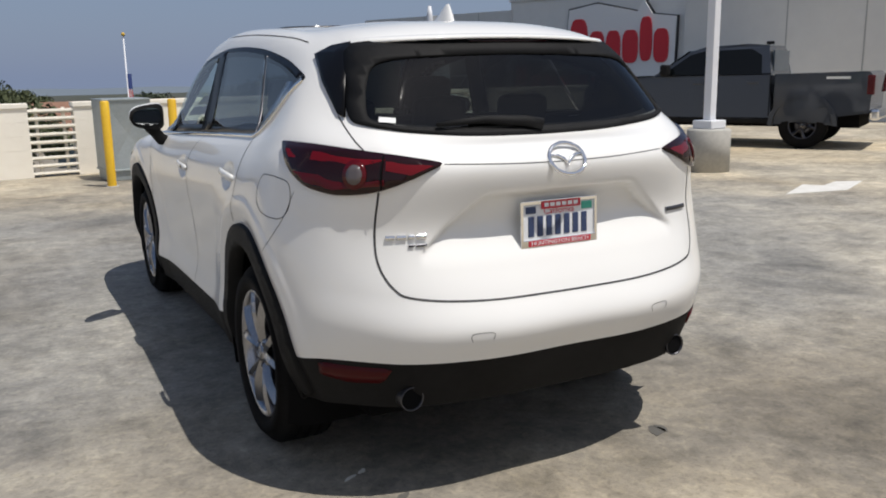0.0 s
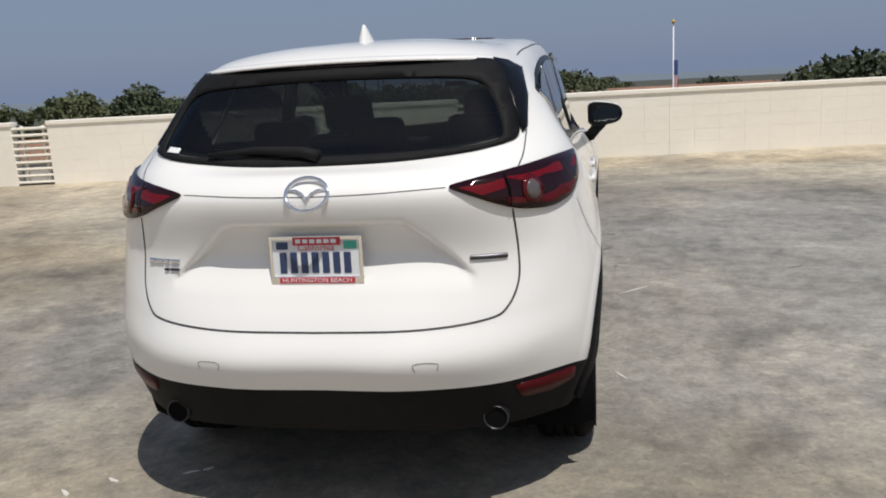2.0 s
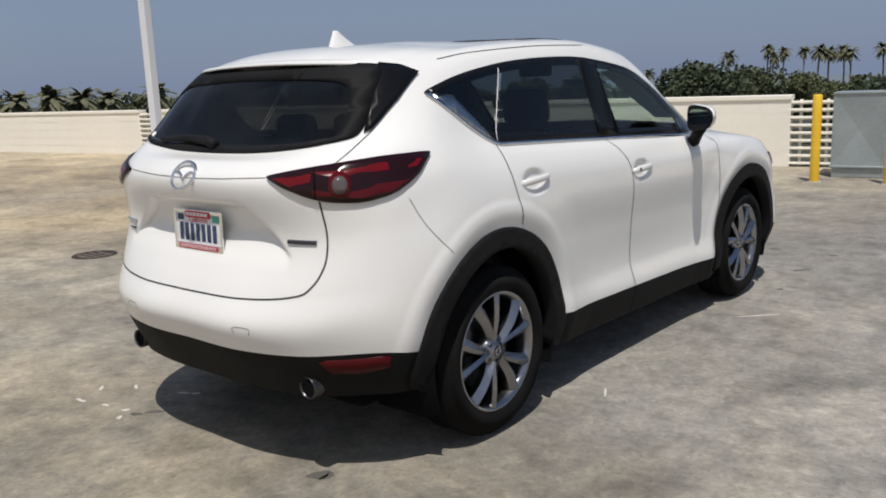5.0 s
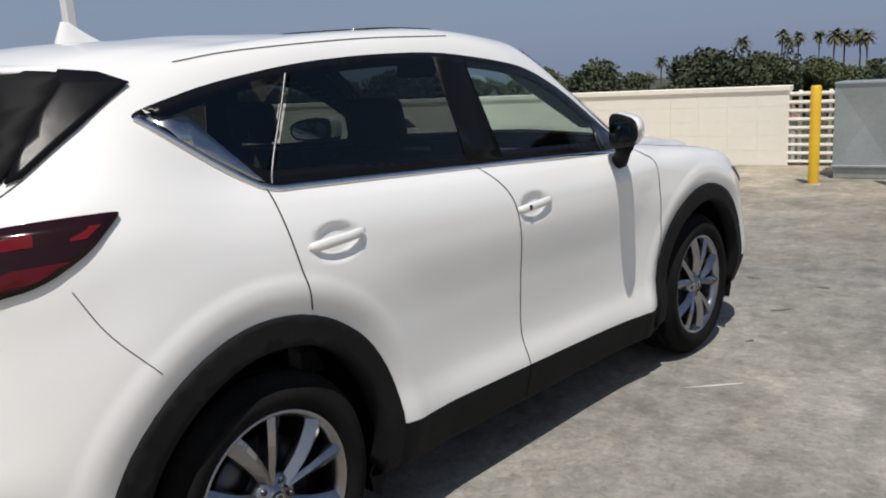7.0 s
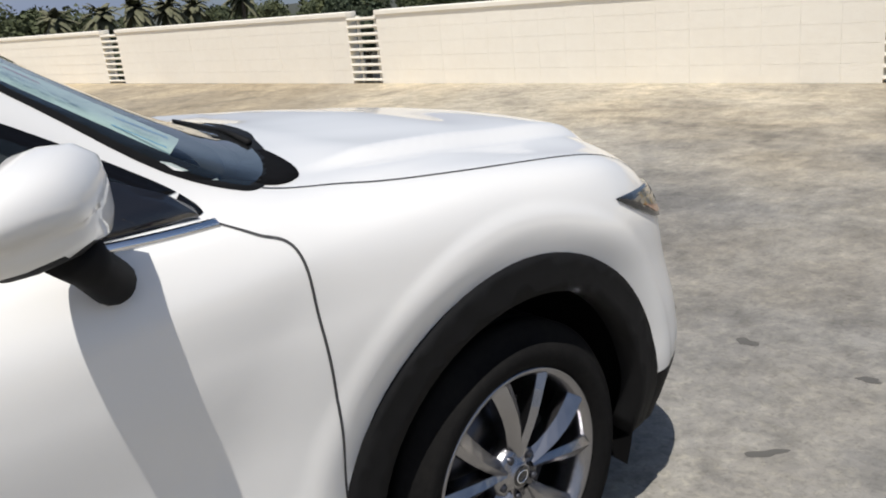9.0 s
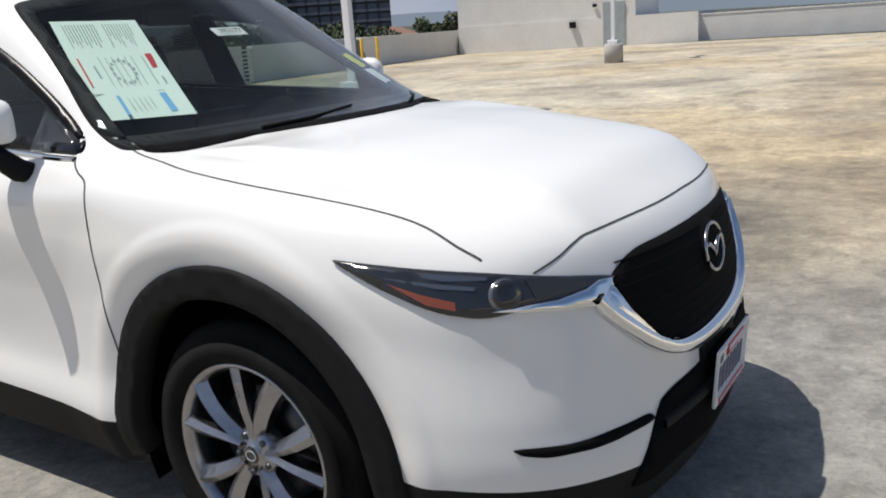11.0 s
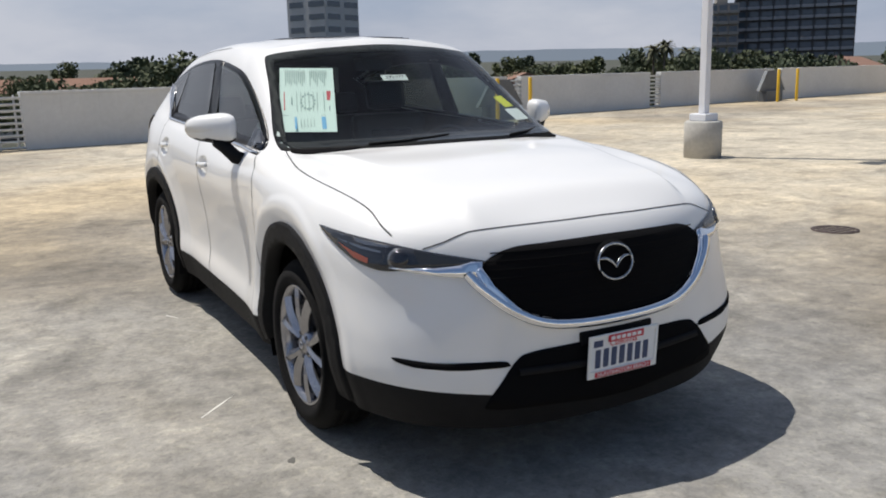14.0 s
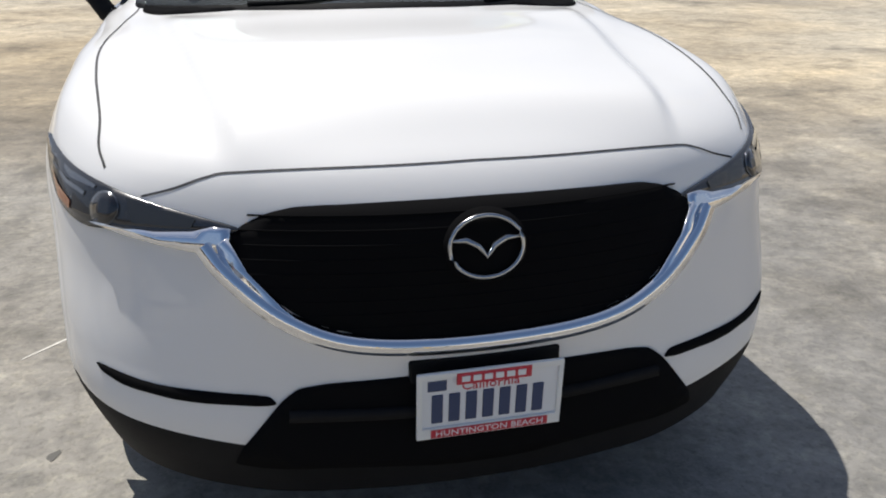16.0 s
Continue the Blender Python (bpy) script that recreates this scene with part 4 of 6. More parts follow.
    # bonnet gap over the wing
    strip("bonnet_gap", [(0.73, 0.90), (0.755, 1.02), (0.79, 1.22), (0.80, 1.40), (0.786, 1.60), (0.766, 1.76), (0.754, 1.86), (0.752, 1.94), (0.738, 1.995)], "top", 0.006, SEAM, car, flip=flip)
    # door handles
    for hy, hz in ((-1.07, 1.035), (-0.09, 0.985)):
        o, nrm = on_skin("side", hy - 0.14, hz, 0.0)
        bm = bmesh.new()
        tube(bm, [(o.x + dx, hy + dy, hz + dz) for dx, dy, dz in ((-0.004, -0.108, -0.006), (0.008, -0.09, -0.004), (0.013, -0.04, 0.0), (0.014, 0.03, 0.004), (0.010, 0.075, 0.009), (-0.004, 0.098, 0.012))], [0.012, 0.017, 0.018, 0.017, 0.016, 0.010], 10)
        bmesh.ops.scale(bm, vec=(0.58, 1, 0.9), verts=bm.verts, space=Matrix.Translation((-o.x, 0, -hz)))
        if flip:
            bmesh.ops.scale(bm, vec=(-1, 1, 1), verts=bm.verts)
            bmesh.ops.reverse_faces(bm, faces=bm.faces)
        part("door_handle", bm, PAINT, car, "white door handle", smooth=True)
        if hy > -0.5:
            bm = lathe(bmesh.new(), [(0.0, 0.0), (0.0, 0.009), (-0.006, 0.010)], 14)
            part("handle_button", bm, GLOSSBLACK, car, m=pose((-1 if flip else 1) * (o.x + 0.0188), hy - 0.055, hz, 0, 0, 180 if flip else 0))
    # tail lamp, spread over the corner
    def tl(x, y):
        return (x * R2 + y * R2)
    LAMP = rounded([(tl(0.445, -2.135), 1.138), (tl(0.455, -2.133), 1.146), (tl(0.62, -2.08), 1.172), (tl(0.80, -1.92), 1.20), (tl(0.872, -1.74), 1.205), (tl(0.874, -1.735), 1.195), (tl(0.865, -1.80), 1.125), (tl(0.84, -1.90), 1.07), (tl(0.77, -1.99), 1.048), (tl(0.68, -2.06), 1.055), (tl(0.60, -2.09), 1.075), (tl(0.50, -2.125), 1.115)], 2, 0.2)
    lamp = patch("tail_lamp", LAMP, "tail", LENSDARK, car, 0.012, None, 0.025, flip, "smoked dark red tail lamp")
    A, B = tl(0.50, -2.12), tl(0.86, -1.75)
    patch("lamp_upper_bar", [(tl(0.62, -2.08), 1.153), (tl(0.80, -1.92), 1.176), (tl(0.862, -1.77), 1.18), (tl(0.857, -1.80), 1.155), (tl(0.80, -1.92), 1.15), (tl(0.70, -2.04), 1.135)], "tail", LENSGLOW, lamp, 0.0145, None, 0.02, flip, skirt=0)
    patch("lamp_inner_bar", [(tl(0.475, -2.13), 1.134), (tl(0.62, -2.08), 1.150), (tl(0.615, -2.08), 1.125), (tl(0.54, -2.11), 1.112)], "tail", LENSGLOW, lamp, 0.0145, None, 0.02, flip, skirt=0)
    patch("lamp_lower_bar", [(tl(0.62, -2.08), 1.082), (tl(0.70, -2.04), 1.075), (tl(0.77, -1.99), 1.065), (tl(0.83, -1.90), 1.082), (tl(0.85, -1.83), 1.115), (tl(0.80, -1.92), 1.11), (tl(0.62, -2.08), 1.10)], "tail", LENSRED, lamp, 0.0145, None, 0.02, flip, skirt=0)
    cx, cz = tl(0.705, -2.03), 1.112
    ring = [(cx + 0.040 * math.cos(a), cz + 0.043 * math.sin(a)) for a in np.linspace(0, 2 * math.pi, 24, endpoint=False)]
    patch("lamp_bulb_ring", ring, "tail", LENSRED, lamp, 0.0165, None, 0.02, flip, skirt=0.004)
    patch("lamp_bulb", [(cx + (a - cx) * 0.66, cz + (b - cz) * 0.66) for a, b in ring], "tail", LENSGREY, lamp, 0.0185, None, 0.02, flip, skirt=0.003)
    strip("lamp_joint", [(tl(0.628, -2.075), 1.165), (tl(0.628, -2.075), 1.07)], "tail", 0.006, LINER, lamp, 0.016, flip)
    # reflector in the cladding
    patch("bumper_reflector", rounded([(tl(0.62, -2.11), 0.488), (tl(0.835, -1.955), 0.496), (tl(0.835, -1.955), 0.448), (tl(0.76, -2.03), 0.430), (tl(0.66, -2.09), 0.434)], 1, 0.12), "tail", REFLECTOR, car, 0.006, None, 0.03, flip, "dark red bumper reflector")
    # tail pipe
    bm = bmesh.new()
    lathe(bm, [(-2.0, 0.040), (-2.120, 0.042), (-2.124, 0.041), (-2.122, 0.0375), (-2.07, 0.036)], 32, "y")
    bmesh.ops.translate(bm, vec=((-0.565 if flip else 0.565), 0.0, 0.372), verts=bm.verts)
    pipe = part("tail_pipe", bm, DARKALLOY, car, "dark steel tail pipe", smooth=True)
    # black disc just inside the lip stands in for the shaded bore
    bm = bmesh.new()
    lathe(bm, [(-2.117, 0.0), (-2.117, 0.0376)], 24, "y")
    bmesh.ops.translate(bm, vec=((-0.565 if flip else 0.565), 0.0, 0.372), verts=bm.verts)
    part("pipe_bore_shade", bm, LINER, pipe)
    # head lamp
    def hl(x, y):
        return -x * R2 + y * R2
    HEAD = rounded([(hl(0.874, 1.69), 0.887), (hl(0.868, 1.715), 0.886), (hl(0.80, 1.90), 0.862), (hl(0.73, 1.99), 0.847), (hl(0.62, 2.09), 0.818), (hl(0.49, 2.18), 0.788), (hl(0.475, 2.19), 0.780), (hl(0.53, 2.165), 0.762), (hl(0.63, 2.12), 0.766), (hl(0.70, 2.085), 0.764), (hl(0.78, 2.015), 0.757), (hl(0.84, 1.93), 0.780), (hl(0.872, 1.80), 0.836)], 2, 0.2)
    lamp = patch("head_lamp", HEAD, "head", HEADDARK, car, 0.008, None, 0.025, flip, "slim smoked head lamp", 0.010)
    patch("amber_marker", [(hl(0.862, 1.83), 0.840), (hl(0.835, 1.90), 0.815), (hl(0.81, 1.965), 0.797), (hl(0.815, 1.97), 0.780), (hl(0.845, 1.92), 0.795)], "head", AMBER, lamp, 0.0105, None, 0.02, flip, skirt=0)
    patch("lamp_fin", [(hl(0.850, 1.79), 0.868), (hl(0.80, 1.92), 0.852), (hl(0.74, 2.00), 0.838), (hl(0.745, 2.00), 0.832), (hl(0.80, 1.93), 0.838)], "head", HEADGREY, lamp, 0.0105, None, 0.03, flip, skirt=0)
    patch("lamp_fin", [(hl(0.855, 1.80), 0.852), (hl(0.81, 1.92), 0.834), (hl(0.765, 1.985), 0.822), (hl(0.77, 1.985), 0.815), (hl(0.815, 1.925), 0.825)], "head", HEADGREY, lamp, 0.0105, None, 0.03, flip, skirt=0)
    cx, cz = hl(0.725, 2.03), 0.799
    ring = [(cx + 0.036 * math.cos(a), cz + 0.033 * math.sin(a)) for a in np.linspace(0, 2 * math.pi, 24, endpoint=False)]
    patch("lamp_ring", ring, "head", HEADGREY, lamp, 0.011, None, 0.02, flip, skirt=0.003)
    patch("projector_lens", [(cx + 0.004 + (a - cx) * 0.88, cz + (b - cz) * 0.88) for a, b in ring], "head", GLOSSBLACK, lamp, 0.0135, None, 0.02, flip, skirt=0.003)
    patch("lamp_inner_housing", [(hl(0.675, 2.05), 0.825), (hl(0.55, 2.14), 0.797), (hl(0.56, 2.14), 0.778), (hl(0.675, 2.08), 0.778)], "head", LAMPSMOKE, lamp, 0.0105, None, 0.03, flip, "smoked inner lamp housing", 0)
    # slot in the front bumper
    patch("bumper_slot", rounded([(0.800, 0.474), (0.67, 0.452), (0.45, 0.446), (0.43, 0.424), (0.62, 0.426), (0.74, 0.440), (0.785, 0.456)], 2, 0.15), "nose", LINER, car, 0.004, None, 0.03, flip, "black slot in the front bumper", 0.004)
    # door mirror
    ob_m = bmesh.new()
    rings = []
    for y, wx, wz, cx2, cz2 in ((0.425, 0.092, 0.066, 0.955, 1.213), (0.433, 0.100, 0.074, 0.955, 1.213), (0.465, 0.101, 0.077, 0.953, 1.215), (0.510, 0.092, 0.072, 0.948, 1.216), (0.543, 0.072, 0.055, 0.94, 1.212), (0.560, 0.034, 0.026, 0.93, 1.208)):
        ring = []
        for k in range(28):
            a = 2 * math.pi * k / 28
            c, s = math.cos(a), math.sin(a)
            ex = math.copysign(abs(c) ** 0.6, c) * wx
            ez = math.copysign(abs(s) ** 0.6, s) * wz
            if ez < 0:
                ez *= 0.95
            else:
                ez *= 0.84
            ring.append(ob_m.verts.new((cx2 + ex, y - 0.62 * ex, cz2 + ez + (0.018 * ex / 0.1 if ez < 0 else -0.012 * ex / 0.1))))
        rings.append(ring)
    for u, v in zip(rings, rings[1:]):
        for k in range(28):
            f = ob_m.faces.new((u[k], u[(k + 1) % 28], v[(k + 1) % 28], v[k]))
            f.material_index = 1 if (sum(p.co.z for p in f.verts) / 4) < 1.168 or u is rings[0] else 0
    ob_m.faces.new(rings[-1][::-1])
    f = ob_m.faces.new(rings[0])
    f.material_index = 1
    if flip:
        bmesh.ops.scale(ob_m, vec=(-1, 1, 1), verts=ob_m.verts)
    bmesh.ops.recalc_face_normals(ob_m, faces=ob_m.faces)
    mirror = part("door_mirror", ob_m, [PAINT, BLACK], car, "white mirror cap with black lower shell", smooth=True)
    bm = bmesh.new()
    prism(bm, rounded([(0.872, 1.158), (1.035, 1.17), (1.038, 1.250), (0.876, 1.262)], 3), 0.421, 0.427, "xz")
    for v in bm.verts:
        v.co.y -= 0.62 * (v.co.x - 0.955)
    if flip:
        bmesh.ops.scale(bm, vec=(-1, 1, 1), verts=bm.verts)
        bmesh.ops.reverse_faces(bm, faces=bm.faces)
    part("mirror_glass", bm, material("mirror_silver", (0.7, 0.75, 0.78), 0.03, 1.0), mirror)
    bm = bmesh.new()
    tube(bm, [((-1 if flip else 1) * x, y, z) for x, y, z in ((0.83, 0.58, 1.06), (0.868, 0.565, 1.075), (0.90, 0.53, 1.115), (0.925, 0.50, 1.155))], [0.030, 0.034, 0.032, 0.042], 14)
    part("mirror_foot", bm, BLACK, mirror, smooth=True)
    # rail along the roof edge, quarter fin beside the rear glass
    strip("roof_rail_seam", [(-1.36, 1.545), (-1.15, 1.572), (-0.7, 1.60), (-0.25, 1.608)], "side", 0.006, SEAM, car, 0.001, flip)
    patch("spoiler_fin", [(-0.776, 1.530), (-0.691, 1.520), (-0.620, 1.492), (-0.71, 1.395), (-0.812, 1.293), (-0.845, 1.283), (-0.81, 1.40)], "tail", FRAMEBLACK, car, 0.012, None, 0.03, flip, "black fin beside the rear window", 0.008)
    # tailgate gap
    strip("tailgate_gap", [(0.672, 1.29), (0.668, 1.22), (0.648, 1.17)], "rear", 0.0045, SEAM, car, flip=flip)
    strip("tailgate_gap", [(0.640, 1.06), (0.652, 0.93), (0.652, 0.83), (0.62, 0.755), (0.56, 0.722), (0.35, 0.70), (0.0, 0.695)], "rear", 0.007, SEAM, car, flip=flip)
    strip("tailgate_crease", [(0.44, 1.142), (0.20, 1.133), (0.0, 1.13)], "rear", 0.003, SEAM, car, flip=flip)
    # engine lid gap across the nose
    strip("bonnet_gap", [(0.665, 0.830), (0.60, 0.850), (0.54, 0.872), (0.48, 0.884), (0.30, 0.892), (0.0, 0.896)], "nose", 0.005, SEAM, car, flip=flip)
    strip("tow_cover_gap", [(0.33, 0.575), (0.33, 0.60), (0.40, 0.60), (0.40, 0.575)], "rear", 0.002, SEAM, car, flip=flip)

FUEL = [(-1.69, 1.090), (-1.785, 1.072), (-1.80, 1.0), (-1.75, 0.952), (-1.605, 0.964), (-1.545, 1.02), (-1.585, 1.083), (-1.69, 1.090)]
strip("fuel_door_gap", FUEL, "side", 0.003, SEAM, car, flip=True)

# glass at both ends, black borders; rear top band deepened for the spoiler's shadow
for nm, outline, hole, view, mt in (("rear_window", REARGLASS, REAR_IN, "rear", PRIVACY), ("windscreen", SCREEN, SCREEN_IN, "nose", WINDSHIELD)):
    border = patch(nm + "_border", outline, view, BLACK, car, 0.010 if view == "rear" else 0.002, hole, 0.03)
    w = patch(nm, inset(hole, -0.008) if view == "rear" else inset(outline, 0.006), view, mt, car, 0.004 if view == "rear" else 0.0075, None, 0.03, skirt=0)
    w.visible_shadow = False

# spoiler over the rear glass, its underside blackened for shadow
bm = bmesh.new()
rows = []
for x in np.linspace(-0.575, 0.575, 41):
    p, n = on_skin("rear", float(x), 1.554 - 0.016 * (abs(x) / 0.53) ** 2 - 0.02 * max(0.0, (abs(x) - 0.5) / 0.075) ** 2, 0.002)
    reach = 0.050 * (1 - (abs(x) / 0.58) ** 6) + 0.003
    rows.append([bm.verts.new(q) for q in ((p.x, p.y + 0.05, p.z + 0.012), (p.x, p.y - reach * 0.6, p.z + 0.004), (p.x, p.y - reach, p.z - 0.006), (p.x, p.y - reach + 0.003, p.z - 0.012), (p.x, p.y + 0.01, p.z - 0.022))])
for u, v in zip(rows, rows[1:]):
    for j in range(4):
        f = bm.faces.new((u[j], u[j + 1], v[j + 1], v[j]))
        f.material_index = 1 if j > 2 else 0
bmesh.ops.recalc_face_normals(bm, faces=bm.faces)
part("roof_spoiler", bm, [PAINT, BLACK], car, "white roof spoiler, black underside holding its shadow", smooth=True)

# spoiler brake light, sunroof, fin, wiper
patch("brake_light", [(-0.16, 1.535), (0.16, 1.535), (0.16, 1.522), (-0.16, 1.522)], "rear", LENSDARK, car, 0.018, None, 0.04, skirt=0.004)
patch("sunroof", rounded([(-0.40, -0.02), (0.40, -0.02), (0.41, -0.50), (-0.41, -0.50)], 2, 0.1), "top", GLOSSBLACK, car, 0.005, None, 0.03, label="dark glass sunroof", skirt=0.008)
bm = bmesh.new()
rows = []
for t in np.linspace(0, 1, 9):
    z = 1.615 + 0.082 * t
    half = 0.032 * (1 - t) ** 0.8 + 0.004
    back, ahead = -1.385 + 0.035 * t, -1.16 - 0.165 * t ** 0.7
    rows.append([bm.verts.new((half * math.sin(a) * (1 if math.cos(a) < 0 else 0.8), (back + ahead) / 2 + (ahead - back) / 2 * math.cos(a), z)) for a in np.linspace(0, 2 * math.pi, 20, endpoint=False)])
for u, v in zip(rows, rows[1:]):
    for k in range(20):
        bm.faces.new((u[k], u[(k + 1) % 20], v[(k + 1) % 20], v[k]))
bm.faces.new(rows[-1])
bmesh.ops.recalc_face_normals(bm, faces=bm.faces)
part("roof_fin", bm, PAINT, car, "white shark-fin aerial", smooth=True)
pw = [on_skin("rear", x, z, 0.025)[0] for x, z in ((0.0, 1.225), (-0.06, 1.24), (-0.22, 1.252), (-0.40, 1.24))]
bm = tube(bmesh.new(), [tuple(p) for p in pw], [0.022, 0.02, 0.014, 0.007], 8)
part("rear_wiper", bm, BLACK, car, "black rear wiper", smooth=True)
for x in (-0.46, 0.28):
    pw = [on_skin("nose", x + dx, z, 0.012)[0] for dx, z in ((0.12, 1.128), (-0.05, 1.135), (-0.28, 1.150))]
    part("windscreen_wiper", tube(bmesh.new(), [tuple(p) for p in pw], [0.008, 0.006, 0.004], 6), BLACK, car, smooth=True)
patch("wiper_cowl", rounded([(-0.725, 0.95), (-0.66, 1.035), (-0.45, 1.09), (0, 1.12), (0.45, 1.09), (0.66, 1.035), (0.725, 0.95), (0.70, 0.86), (0.62, 0.93), (0.3, 1.04), (0, 1.07), (-0.3, 1.04), (-0.62, 0.93), (-0.70, 0.86)], 2), "top", LINER, car, 0.003, None, 0.04, label="black wiper cowl", skirt=0.004)

# grille, chrome wing, intake
GRILLE = rounded([(-0.470, 0.792), (-0.42, 0.815), (-0.36, 0.828), (0, 0.836), (0.36, 0.828), (0.42, 0.815), (0.470, 0.792), (0.515, 0.755), (0.505, 0.71), (0.36, 0.60), (0.24, 0.565), (0, 0.555), (-0.24, 0.565), (-0.36, 0.60), (-0.505, 0.71), (-0.515, 0.755)], 2, 0.14)
grille = patch("grille", GRILLE, "nose", MESHBLACK, car, 0.004, None, 0.03, label="black mesh grille")
for z in np.arange(0.585, 0.82, 0.028):
    half = max([abs(p[0]) for p in GRILLE if abs(p[1] - z) < 0.03] + [0.25]) - 0.02
    strip("grille_slat", [(-half, z), (-half / 2, z), (0, z), (half / 2, z), (half, z)], "nose", 0.004, MESHBLACK, grille, 0.0042, False, 0.0008)
WING = [(-0.75, 0.764), (-0.64, 0.754), (-0.545, 0.745), (-0.505, 0.692), (-0.40, 0.605), (-0.26, 0.553), (0, 0.540), (0.26, 0.553), (0.40, 0.605), (0.505, 0.692), (0.545, 0.745), (0.64, 0.754), (0.75, 0.764)]
strip("chrome_wing", WING[2:11], "nose", 0.036, CHROME, car, 0.006, False, 0.020, "chrome wing under the grille")
for flip in (False, True):
    patch("chrome_wing_tip", [(0.770, 0.770), (0.64, 0.766), (0.565, 0.772), (0.525, 0.784), (0.492, 0.782), (0.50, 0.738), (0.545, 0.732), (0.62, 0.741), (0.70, 0.755)], "nose", CHROME, car, 0.016, None, 0.02, flip, "chrome blade under the head lamp", 0.014)
    patch("chrome_wing_corner", [(0.520, 0.750), (0.498, 0.765), (0.466, 0.700), (0.405, 0.632), (0.35, 0.584), (0.365, 0.572), (0.43, 0.610), (0.50, 0.675)], "nose", CHROME, car, 0.019, None, 0.02, flip, "chrome wing beside the grille", 0.014)
patch("front_intake", rounded([(-0.425, 0.432), (-0.39, 0.458), (-0.33, 0.467), (0, 0.478), (0.33, 0.467), (0.39, 0.458), (0.425, 0.432), (0.51, 0.342), (0.53, 0.30), (0, 0.27), (-0.53, 0.30), (-0.51, 0.342)], 2, 0.12), "nose", LINER, car, 0.005, None, 0.03, label="black lower intake")
strip("intake_bar", [(-0.41, 0.405), (-0.2, 0.40), (0, 0.398), (0.2, 0.40), (0.41, 0.405)], "nose", 0.026, BLACK, car, 0.008, False, 0.008)


def emblem(view, cz, size, off):
    """A plain chrome oval with a swept bar across it."""
    c, n = on_skin(view, 0, cz, off)
    e = Vector((1, 0, 0))
    up = n.cross(e) * (1 if n.cross(e).z > 0 else -1)
    bm = bmesh.new()
    loop = [c + e * size * math.cos(a) + up * size * 0.82 * math.sin(a) for a in np.linspace(0, 2 * math.pi, 41)]
    tube(bm, [tuple(p) for p in loop], size * (0.10 if view == "rear" else 0.065), 8, cap=False)
    wing = [(-0.95, 0.20), (-0.55, 0.20), (-0.22, 0.02), (0.0, -0.28), (0.22, 0.02), (0.55, 0.20), (0.95, 0.20)]
    tube(bm, [tuple(c + e * size * a + up * size * b) for a, b in wing], [size * 0.05, size * 0.09, size * 0.09, size * 0.07, size * 0.09, size * 0.09, size * 0.05], 6)
    ob = part("emblem", bm, CHROME if view == "rear" else DULLCHROME, car, "chrome oval emblem", smooth=True)
    if view == "nose":
        patch("emblem_plate", [(size * 1.15 * math.cos(a), cz + size * 0.98 * math.sin(a)) for a in np.linspace(0, 2 * math.pi, 32, endpoint=False)], view, MESHBLACK, car, off - 0.004, None, 0.03)


emblem("rear", 1.137, 0.070, 0.002)
emblem("nose", 0.740, 0.077, 0.010)


def plate(name, m, green):
    """Pale plate in a frame; its writing is left as bars."""
    ob = part(name, boxed(-0.150, 0.150, -0.004, 0.0, -0.074, 0.074, 0.002), PLATE, car, "white number plate with dark blue marks", m=m)
    bm = bmesh.new()
    for x0, x1, z0, z1 in ((-0.158, 0.158, 0.066, 0.080), (-0.158, 0.158, -0.080, -0.054), (-0.158, -0.147, -0.060, 0.070), (0.147, 0.158, -0.060, 0.070)):
        box(bm, x0, x1, -0.010, -0.001, z0, z1, 0.002)
    part("plate_frame", bm, CHROME if green else WHITETAG, ob)
    part("plate_red_bar", boxed(-0.128, 0.128, -0.0125, -0.008, -0.076, -0.057), PLATERED, ob)
    lettering("frame_lettering", "HUNTINGTON BEACH", 0.019, PLATE, ob, pose(0, -0.0128, -0.0665, 90, 0, 0), 0.0006, 0.235)
    part("plate_top_bar", boxed(-0.075, 0.085, -0.0125, -0.008, 0.050, 0.076), PLATERED, ob)
    for k in range(6):
        part("plate_small_bar", boxed(-0.065 + 0.024 * k, -0.048 + 0.024 * k, -0.0145, -0.011, 0.057, 0.070), PLATE, ob)
    lettering("state_lettering", "California", 0.030, PLATERED, ob, pose(0.0, -0.0045, 0.040, 90, 0, 0), 0.0006, 0.125)
    part("plate_month_tag", boxed(-0.135, -0.095, -0.006, -0.003, 0.036, 0.060), PLATEBLUE, ob)
    if green:
        part("plate_year_tag", boxed(0.095, 0.138, -0.006, -0.003, 0.036, 0.062), PLATEGREEN, ob)
    for k in range(7):
        x = -0.126 + 0.0365 * k
        part("plate_bar", boxed(x, x + 0.024, -0.0065, -0.003, -0.044, 0.026, 0.002), PLATEBLUE, ob)
    return ob


c, n = on_skin("rear", 0, 0.917, 0.004)
plate("rear_plate", pose(0, c.y - 0.026, 0.917, -2, 0, 0), True)
c, n = on_skin("nose", 0, 0.42, 0.012)
plate("front_plate", pose(0, c.y + 0.014, 0.447, 4, 0, 180), False)
part("plate_holder", boxed(-0.165, 0.165, 2.28, 2.306, 0.362, 0.535, 0.006), BLACK, car)
